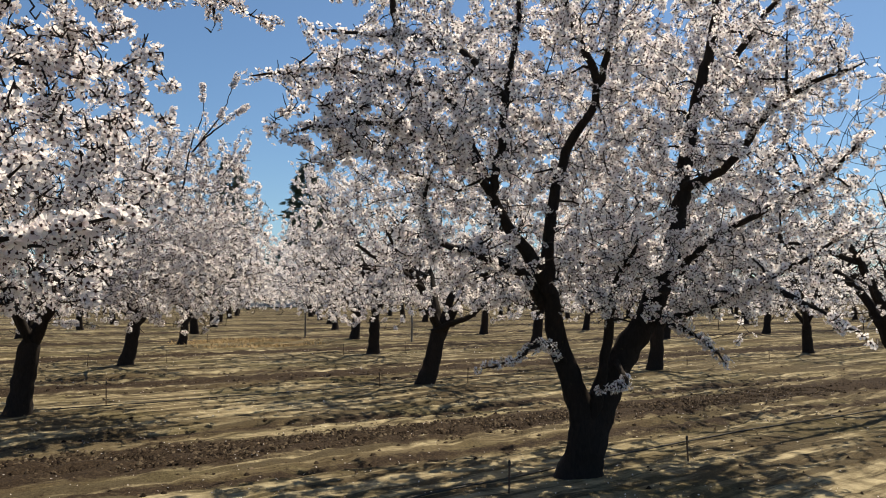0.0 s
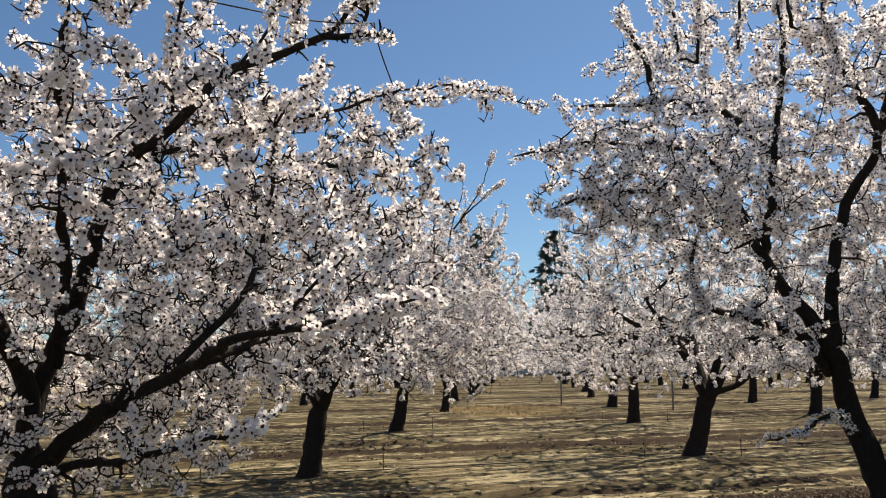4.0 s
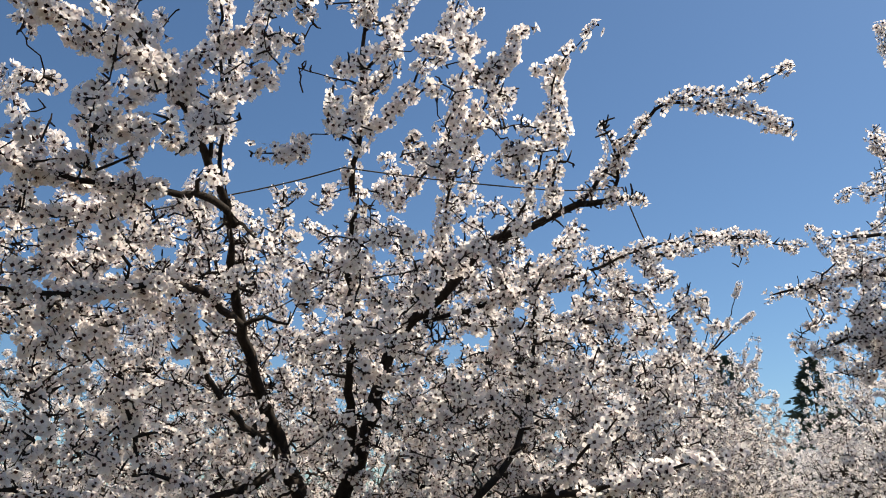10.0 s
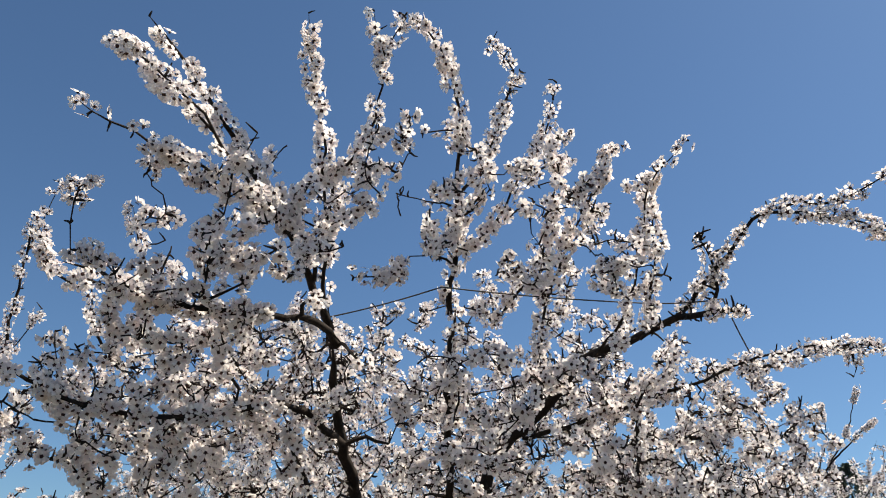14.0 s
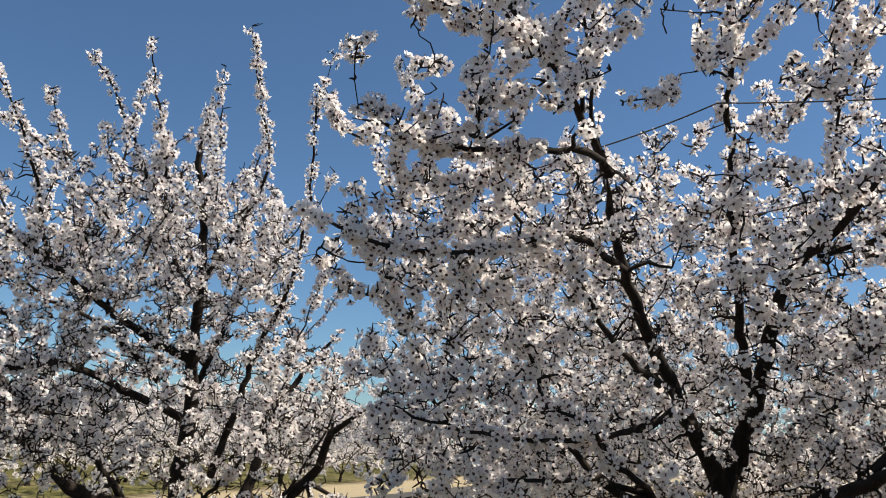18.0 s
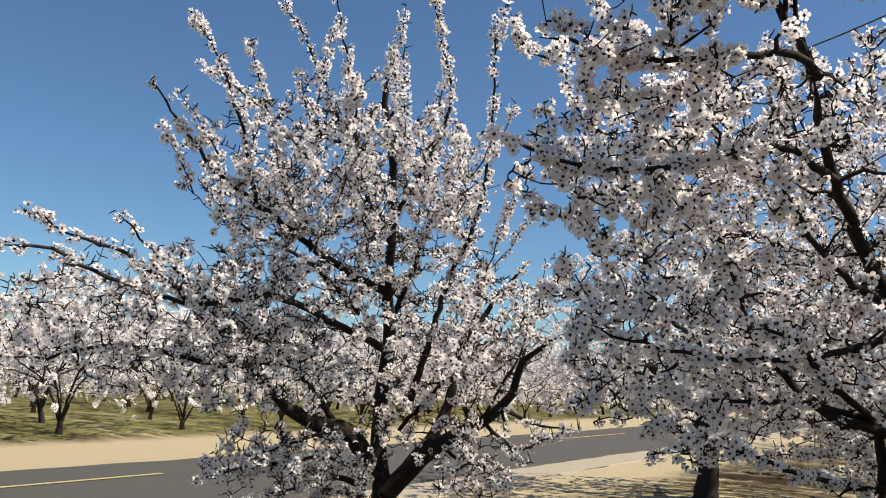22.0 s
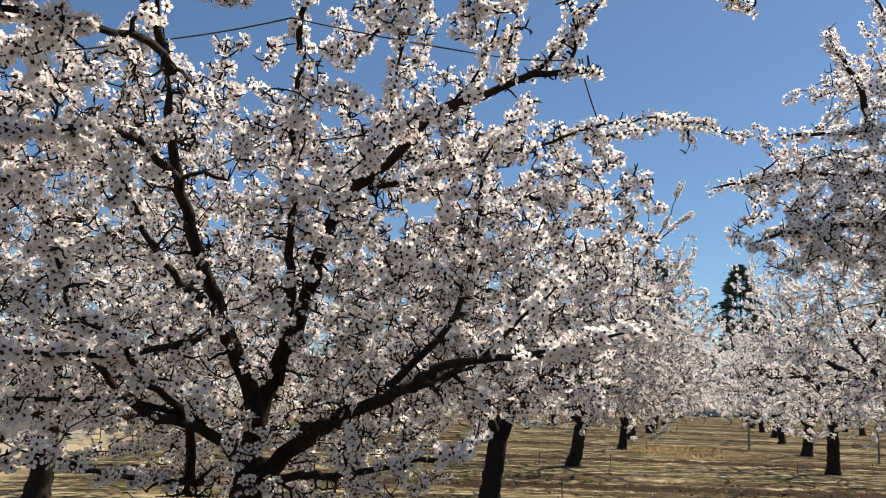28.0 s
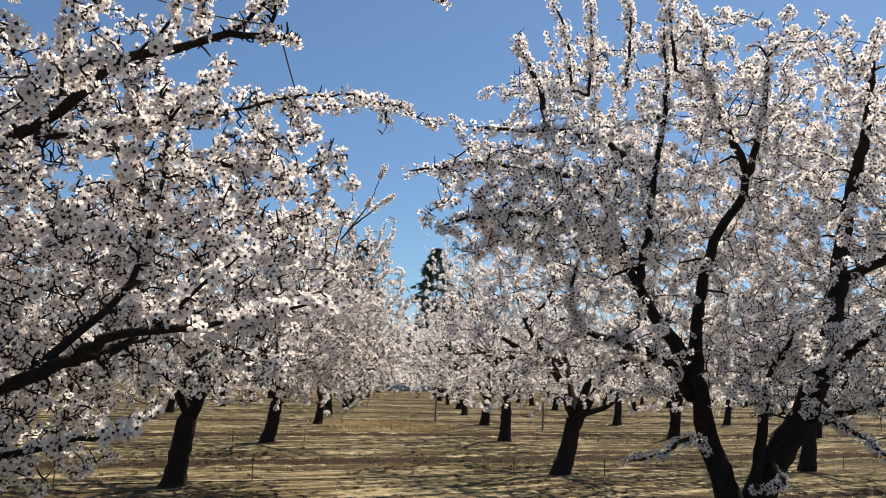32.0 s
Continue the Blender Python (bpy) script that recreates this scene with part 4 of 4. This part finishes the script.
# tall upright shoots over the open side of the crown
bough(east_wood, 0.014, 0.004, (0.83, 6.02, 3.81), (0.78, 6.03, 4.22), (0.63, 6.05, 4.64), (0.58, 6.05, 5.02))
bough(east_wood, 0.014, 0.004, (0.95, 6.00, 3.71), (0.98, 6.00, 4.20), (0.94, 6.00, 4.66), (0.96, 6.00, 5.03))
bough(east_wood, 0.014, 0.004, (1.23, 5.95, 3.78), (1.26, 5.94, 4.27), (1.20, 5.96, 4.72), (1.23, 5.95, 5.09))
bough(east_wood, 0.014, 0.004, (1.57, 5.86, 3.88), (1.54, 5.87, 4.27), (1.59, 5.86, 4.67), (1.56, 5.87, 4.99))
fill(east_wood, 3300, ((2.5, 7.5, 2.25), (2.7, 1.9, 0.95), 0.4), ((2.3, 7.3, 3.7), (2.4, 1.9, 1.1), 0.42), ((0.6, 5.7, 2.8), (0.9, 0.8, 0.45), 0.12), ((4.0, 8.6, 2.7), (1.9, 1.6, 1.0), 0.22), ((4.3, 8.5, 4.0), (1.8, 1.5, 0.9), 0.16), ((3.1, 6.8, 1.75), (1.6, 0.8, 0.5), 0.09))
shoots(east_wood, 90, 3.0, 0.5)
spurs(east_wood, 6500, 0.07)
make_tree(east_wood, "dark forked almond tree with pale pink-white blossom", 96, 0.053, "mid", 0.05, singles=200)

# ---- the rest of the orchard ----
MID_TREES = (
    (21, (-3.74, 11.35), (0.14, 0.0), 4.2, 2.6, "leaning almond tree in full bloom in the row"),
    (22, (1.88, 14.55), (0.28, 0.1), 4.7, 3.1, "leaning almond tree with a low side limb in bloom"),
    (23, (-8.95, 8.37), (0.1, 0.0), 4.2, 2.9, "almond tree in bloom at the edge of the verge"),
    (24, (1.39, 21.98), (0.05, 0.0), 5.9, 2.9, "upright almond tree in bloom farther down the row"),
    (25, (-4.17, 18.79), (0.2, 0.0), 4.9, 3.1, "almond tree in bloom behind the leaning one"),
    (26, (6.9, 16.4), (0.1, 0.0), 4.8, 3.1, "almond tree in bloom in the next row"),
)
for seed, at, lean, height, spread, label in MID_TREES:
    extra = [((-1.9, 11.3, 2.65), (1.35, 1.15, 1.12), 0.62), ((-1.3, 11.2, 1.75), (0.9, 0.9, 0.6), 0.12)] if seed == 21 else []
    wood = orchard_tree(seed, at, lean, height, spread, (3300 if seed == 21 else 2100) if at[1] < 16 else 1800, fork=1.12, stem=0.155, coarse=at[1] > 16, extra=extra)
    if seed == 22:
        # the low limb at the side of the leaning stem
        bough(wood, 0.075, 0.02, (2.02, 14.6, 0.9), (2.3, 14.5, 1.05), (2.75, 14.42, 1.25), (3.2, 14.35, 1.8))
    if seed == 21:
        # the tall shoots at the side of the leaning tree's crown
        bough(wood, 0.014, 0.004, (-1.75, 11.26, 2.86), (-1.65, 11.18, 3.48), (-1.49, 11.12, 3.91), (-1.48, 11.03, 4.31))
        bough(wood, 0.014, 0.004, (-1.65, 11.19, 3.40), (-1.28, 11.15, 3.90), (-1.13, 11.09, 4.24), (-1.02, 11.04, 4.48))
        bough(wood, 0.014, 0.004, (-1.49, 11.18, 3.60), (-1.20, 11.17, 3.86), (-0.90, 11.15, 4.07))
        bough(wood, 0.014, 0.004, (-1.97, 11.19, 3.10), (-1.89, 11.13, 3.56), (-1.84, 11.05, 3.99))
        del wood.runs[-4:]
        for tip, _ in wood.limbs[-4:]:
            wood.runs += [(tip[-4:], 4.0), (tip[len(tip) // 2:len(tip) // 2 + 3], 2.5), (tip[len(tip) // 4:], 0.25)]
    make_tree(wood, label, (66 if seed == 21 else 54) if at[1] < 16 else 40, 0.058 if at[1] < 16 else 0.064, "mid" if seed == 21 else "low", limb_parts=at[1] < 16)

models = []
for seed in (31, 32, 33):
    wood = orchard_tree(seed, (0, 0), (0.1, 0.05), 4.8, 3.1, 1100, fork=1.0, stem=0.145, coarse=True)
    models.append(make_tree(wood, "almond tree in white bloom in the orchard rows", 12, 0.086, "low", limb_parts=False))
far_models = []
for seed in (41, 42):
    wood = orchard_tree(seed, (0, 0), (0.1, 0.05), 4.8, 3.1, 260, fork=1.0, stem=0.14, coarse=True)
    far_models.append(make_tree(wood, "distant almond tree in white bloom", 8, 0.2, "low", spread=0.09, limb_parts=False))

GRID_A, GRID_B = Vector((5.55, 3.2, 0)), Vector((-0.43, 7.55, 0))
taken = [Vector((x, y, 0)) for _, (x, y), *_ in MID_TREES] + [Vector((-2.2, 3.3, 0)), Vector((2.3, 7.2, 0)), Vector((-4.9, 1.9, 0))]
rng = random.Random(4)
used = set()


def plant(p):
    m = pose(p.x + rng.uniform(-0.25, 0.25), p.y + rng.uniform(-0.25, 0.25), 0, 0, 0, rng.uniform(0, 360)) @ Matrix.Scale(rng.uniform(0.95, 1.1) if p.length < 40 else rng.uniform(1.05, 1.2), 4)
    pool = models if p.length < 36 else far_models
    model = rng.choice(pool)
    if model.name not in used:
        used.add(model.name)
        model.matrix_basis = m
    else:
        copy_thing(model, m)


for i in range(-4, 12):
    for j in range(-1, 13):
        p = Vector((1.88, 14.55, 0)) + GRID_A * i + GRID_B * j
        ahead = math.degrees(math.atan2(p.x, p.y))
        if p.length > 88 or p.dot(ROAD_ACROSS) > 4 or not -60 < ahead < 44 or ahead < -16 and p.length > 45 or min((p - q).length for q in taken) < 3:
            continue
        if p.length < 75 or rng.random() < 0.6:
            plant(p)

for k in range(9):
    model = far_models[k % 2]
    copy_thing(model, pose(-20 + 3.6 * k + rng.uniform(-0.8, 0.8), 127 + rng.uniform(0, 4), 0, 0, 0, 50 * k) @ Matrix.Scale(rng.uniform(2.2, 2.7), 4))

# ---- the young orchard over the road ----
young = []
for seed in (51, 52):
    wood = orchard_tree(seed, (0, 0), (0.05, 0.02), 3.4, 2.0, 190, fork=0.45, stem=0.06, coarse=True)
    young.append(make_tree(wood, "young almond tree in bloom across the road", 20, 0.13, "low", limb_parts=False, group="young almond trees across the road"))
for i in range(-6, 22):
    for j in range(0, 9):
        p = ROAD_ALONG * (-6.5 + 3.3 * i + (1.6 if j % 2 else 0)) + ROAD_ACROSS * (16.6 + 3.3 * j)
        ahead = math.degrees(math.atan2(p.x, p.y))
        if not -102 < ahead < -36 or p.length > 62:
            continue
        m = pose(p.x + rng.uniform(-0.3, 0.3), p.y + rng.uniform(-0.3, 0.3), 0, 0, 0, rng.uniform(0, 360)) @ Matrix.Scale(rng.uniform(0.85, 1.12), 4)
        model = young[(i + j) % 2]
        if model.name not in used:
            used.add(model.name)
            model.matrix_basis = m
        else:
            copy_thing(model, m)


# ---- rope, hoses, stakes ----
def tube_thing(name, points, radius, mat, label, category, sides=6, wobble=0.0, step=0.25):
    p = curve_points(points, step, wobble, np.random.default_rng(8))
    v, f = tube(p, np.full(len(p), radius), sides)
    return tagged(new(name, mesh_from(name, v, f, [mat], smooth=True)), label, category)


def straight_run(a, b, sag):
    a, b = Vector(a), Vector(b)
    return [a.lerp(b, t) - Vector((0, 0, sag * 4 * t * (1 - t))) for t in (0, 0.25, 0.5, 0.75, 1)]


ROPE_CORNERS = ((-2.46, 1.7, 2.53), (-2.05, 2.2, 2.76), (-1.62, 2.4, 2.88), (-1.0, 2.94, 2.88), (-0.72, 3.07, 2.89), (-0.7, 3.34, 2.74))
LOWER_ROPE = ((-1.45, 3.05, 2.65), (-2.0, 2.84, 2.58), (-2.3, 2.75, 2.42))
for a, b in [*zip(ROPE_CORNERS[:-1], ROPE_CORNERS[1:]), *zip(LOWER_ROPE[:-1], LOWER_ROPE[1:])]:
    tube_thing("tie_rope", straight_run(a, b, 0.008), 0.003, ROPE, "thin dark rope tying the limbs of the almond tree", "rope", 5)

stake_model = None


def stake(x, y, tall, lean):
    """A short irrigation stake with a sprinkler head."""
    global stake_model
    z = ground_height(np.array(x), np.array(y)) - 0.03
    m = pose(x, y, float(z), lean[0], lean[1], 37 * x) @ Matrix.Diagonal((1, 1, tall / 0.52, 1))
    if stake_model is None:
        stake_model = tagged(new("irrigation_stake"), "thin rusty irrigation stake with a small sprinkler head", "stake", "irrigation stakes")
        v, f = tube([(0, 0, 0), (0.002, 0, 0.2), (0, 0, 0.4), (0, 0, 0.401)], [0.008, 0.008, 0.008, 0.001], 8)
        part("rod", mesh_from("rod", v, f, [RUSTY], smooth=True), stake_model)
        v, f = tube([(0, 0, 0.36), (0, 0, 0.385), (0, 0, 0.41), (0, 0, 0.43), (0, 0, 0.432)], [0.009, 0.011, 0.011, 0.007, 0.001], 8)
        part("sprinkler_head", mesh_from("sprinkler_head", v, f, [HOSE_BLACK], smooth=True), stake_model, "black plastic sprinkler head")
        stake_model.matrix_basis = m
    else:
        copy_thing(stake_model, m)


for x, y, tall, lean in ((-2.84, 12.05, 0.45, (0, 2)), (1.56, 6.51, 0.4, (2, -3)), (3.48, 7.47, 0.38, (0, 3)), (2.63, 14.45, 0.42, (1, 0)), (1.05, 13.97, 0.4, (0, -4)),
                         (-3.48, 19.73, 0.45, (0, 0)), (-4.98, 18.9, 0.4, (3, 0)), (8.6, 11.4, 0.4, (0, 2)), (0.6, 21.5, 0.45, (0, 0)), (2.3, 22.5, 0.45, (0, 3)),
                         (5.9, 15.6, 0.4, (0, 0)), (8.0, 17.2, 0.4, (2, 2)), (-5.0, 10.6, 0.4, (0, 0)), (10.4, 18.0, 0.4, (0, 0)), (-3.6, 27.0, 0.45, (0, 0))):
    stake(x, y, tall, lean)

for k, (x0, y0, reach) in enumerate(((2.3, 7.2, 9.0), (1.88, 14.55, 20.0))):
    pts = []
    for q in range(-14, 15):
        s = reach * q / 14 * (1 if q > 0 else 0.55)
        p = Vector((x0, y0, 0)) + ROW_ALONG * s + ROW_ACROSS * (0.22 + 0.12 * math.sin(s * 0.7 + k))
        pts.append((p.x, p.y, float(ground_height(np.array(p.x), np.array(p.y))) + 0.012))
    tube_thing("irrigation_hose", pts, 0.009, HOSE_BLACK, "black irrigation hose lying along the tree row", "hose", 7)

# ---- far end of the rows ----
def riser(x, y, tall):
    post = tagged(new("riser_post"), "pale wooden marker post in the track", "post")
    post.location = (x, y, -0.02)
    v, f = tube([(0, 0, 0), (0.01, 0, tall / 2), (0, 0, tall), (0, 0, tall + 0.005)], [0.035, 0.033, 0.03, 0.004], 9, 0.04, np.random.default_rng(2))
    part("shaft", mesh_from("shaft", v, f, [plain("grey_wood", (0.22, 0.19, 0.15), 0.9)], smooth=True), post)


riser(-0.64, 31.5, 1.3)
riser(3.0, 27.5, 1.2)


def box(x0, x1, y0, y1, z0, z1):
    v = [(x, y, z) for x in (x0, x1) for y in (y0, y1) for z in (z0, z1)]
    return np.array(v), np.array([(0, 1, 3, 2), (4, 6, 7, 5), (0, 4, 5, 1), (2, 3, 7, 6), (0, 2, 6, 4), (1, 5, 7, 3)])


shed = tagged(new("farm_shed"), "low grey sheet-metal farm shed beyond the orchard", "shed")
shed.location = (-7, 112, 0)
v, f = joined([box(-9, 9, 0, 0.15, -0.1, 3.2), box(-9, 9, 9.85, 10, -0.1, 3.2), box(-9, -8.85, 0.15, 9.85, -0.1, 3.2), box(8.85, 9, 0.15, 9.85, -0.1, 3.2)]
              + [box(-9 + k * 0.6, -8.9 + k * 0.6, -0.05, 0, 0, 3.15) for k in range(30)])
part("wall", mesh_from("wall", v, f, [SHED_STEEL]), shed)
v = np.array([(-9.4, -0.5, 3.15), (9.4, -0.5, 3.15), (9.4, 5, 4.4), (-9.4, 5, 4.4), (9.4, 10.5, 3.15), (-9.4, 10.5, 3.15)])
v = np.vstack([v, v - np.array([0, 0, 0.08])])
part("roof", mesh_from("roof", v, [(0, 1, 2, 3), (3, 2, 4, 5), (7, 6, 9, 8), (8, 9, 11, 10), (0, 6, 7, 1), (5, 4, 10, 11)], [ROOF_STEEL]), shed)


def conifer(x, y, tall, seed, wide=0.27):
    rng = np.random.default_rng(seed)
    top = tagged(new("conifer"), "tall dark green conifer far behind the orchard", "tree", "conifers beyond the orchard")
    top.location = (x, y, 0)
    v, f = tube([(0, 0, -0.1), (0.1, 0, tall * 0.5), (0, 0, tall)], [0.35, 0.2, 0.02], 9)
    part("trunk", mesh_from("trunk", v, f, [BARK], smooth=True), top)
    v, f, n = [], [], 0
    for _ in range(4200):
        h = rng.uniform(0.12, 1) ** 0.8
        reach = (1 - h) ** 0.75 * tall * wide * (0.8 + 0.35 * math.sin(h * 38 + seed + 3 * math.sin(h * 17))) + 0.15
        a, r = rng.uniform(0, 6.283), reach * rng.uniform(0.3, 1) ** 0.6
        c = np.array([math.cos(a) * r, math.sin(a) * r, h * tall - r * 0.25])
        out = np.array([math.cos(a), math.sin(a), rng.uniform(-0.5, 0.3)]) * rng.uniform(0.35, 0.8)
        side = np.cross(out, rng.normal(size=3))
        side *= 0.15 / (np.linalg.norm(side) + 1e-9)
        v += [c - out * 0.3 + side, c - out * 0.3 - side, c + out]
        f.append((n, n + 1, n + 2))
        n += 3
    part("crown", mesh_from("crown", v, f, [NEEDLES]), top)


conifer(-2.6, 108, 19.0, 3, 0.4)
conifer(-13.0, 112, 20.5, 4, 0.3)
conifer(-0.2, 116, 14.0, 5)

# ---- clods of the worked soil ----
rng2 = np.random.default_rng(23)
n = 26000
x, y = rng2.uniform(-7, 11, n), 2.5 + rng2.uniform(0, 1, n) * 20
s, d = rng2.uniform(-3, 13, 13000), 8.35 + rng2.normal(0, 0.27, 13000)  # thickest on the strip by the first row
x, y = np.concatenate([x, s * 0.916 - d * 0.413]), np.concatenate([y, s * 0.413 + d * 0.916])
n = len(x)
w = np.abs(from_strip(x, y))
keep = (x * ROAD_ACROSS.x + y * ROAD_ACROSS.y < 5.5) & (rng2.random(n) < np.where(w < 0.55, 1.0, np.where(w < 1.7, 0.3, 0.05)))
x, y = x[keep], y[keep]
size = 0.007 + 0.026 * rng2.uniform(0, 1, len(x)) ** 2.5
lump = np.array([(1, 0, 0), (0, 1, 0), (-1, 0, 0), (0, -1, 0), (0, 0, 0.8), (0.6, 0.6, 0.45), (-0.6, -0.5, 0.4)])
v = lump[None] * size[:, None, None] * rng2.uniform(0.6, 1.3, (len(x), len(lump), 3)) + np.stack([x, y, ground_height(x, y) + 0.002], 1)[:, None]
f = np.array([(0, 5, 4), (5, 1, 4), (0, 1, 5), (1, 2, 4), (2, 6, 4), (6, 3, 4), (2, 3, 6), (3, 0, 4)])
f = (f[None] + (np.arange(len(x)) * len(lump))[:, None, None]).reshape(-1, 3)
CLOD = clod_material()
tagged(new("clod_scatter", mesh_from("clod_scatter", v.reshape(-1, 3), f, [CLOD])), "dark crumbled soil clods along the worked strips", "soil", kind="stuff")

# ---- dry grass in the track ----
rng2 = np.random.default_rng(29)
n = 5200
q, a = np.sqrt(rng2.random(n)), rng2.uniform(0, 6.283, n)
x, y = -2.3 + 2.4 * q * np.cos(a) + rng2.normal(0, 0.2, n), 27.3 + 2.6 * q * np.sin(a)
c = np.stack([x, y, np.full(n, 0.0)], 1)
a = rng2.uniform(0, 6.283, n)
out = np.stack([np.cos(a), np.sin(a), rng2.uniform(0.2, 1.1, n)], 1) * rng2.uniform(0.05, 0.13, (n, 1))
side = np.stack([-np.sin(a), np.cos(a), np.zeros(n)], 1) * 0.012
v = np.stack([c - side, c + side, c + out], 1).reshape(-1, 3)
STRAW = plain("straw", (0.36, 0.25, 0.11), 0.9)
tagged(new("dry_grass", mesh_from("dry_grass", v, np.arange(len(v)).reshape(-1, 3), [STRAW])), "patch of short straw-coloured dry grass in the track", "grass", kind="stuff")

# ---- fallen petals ----
rng2 = np.random.default_rng(17)
n = 4000
x, y = rng2.uniform(-7, 9, n), 2.5 + rng2.uniform(0, 1, n) ** 1.4 * 22
z = ground_height(x, y) + 0.014
keep = x * ROAD_ACROSS.x + y * ROAD_ACROSS.y < 6
c = np.stack([x, y, z], 1)[keep]
a = rng2.uniform(0, 6.283, len(c))
u = np.stack([np.cos(a), np.sin(a), rng2.normal(0, 0.3, len(c))], 1) * 0.008
w = np.stack([-np.sin(a), np.cos(a), rng2.normal(0, 0.3, len(c))], 1) * 0.006
v = np.stack([c - u, c + w, c + u, c - w], 1).reshape(-1, 3)
f = np.arange(len(v)).reshape(-1, 4)
tagged(new("fallen_petal_scatter", mesh_from("fallen_petal_scatter", v, f, [PETAL])), "fallen white petals scattered on the orchard floor", "petals", kind="stuff")
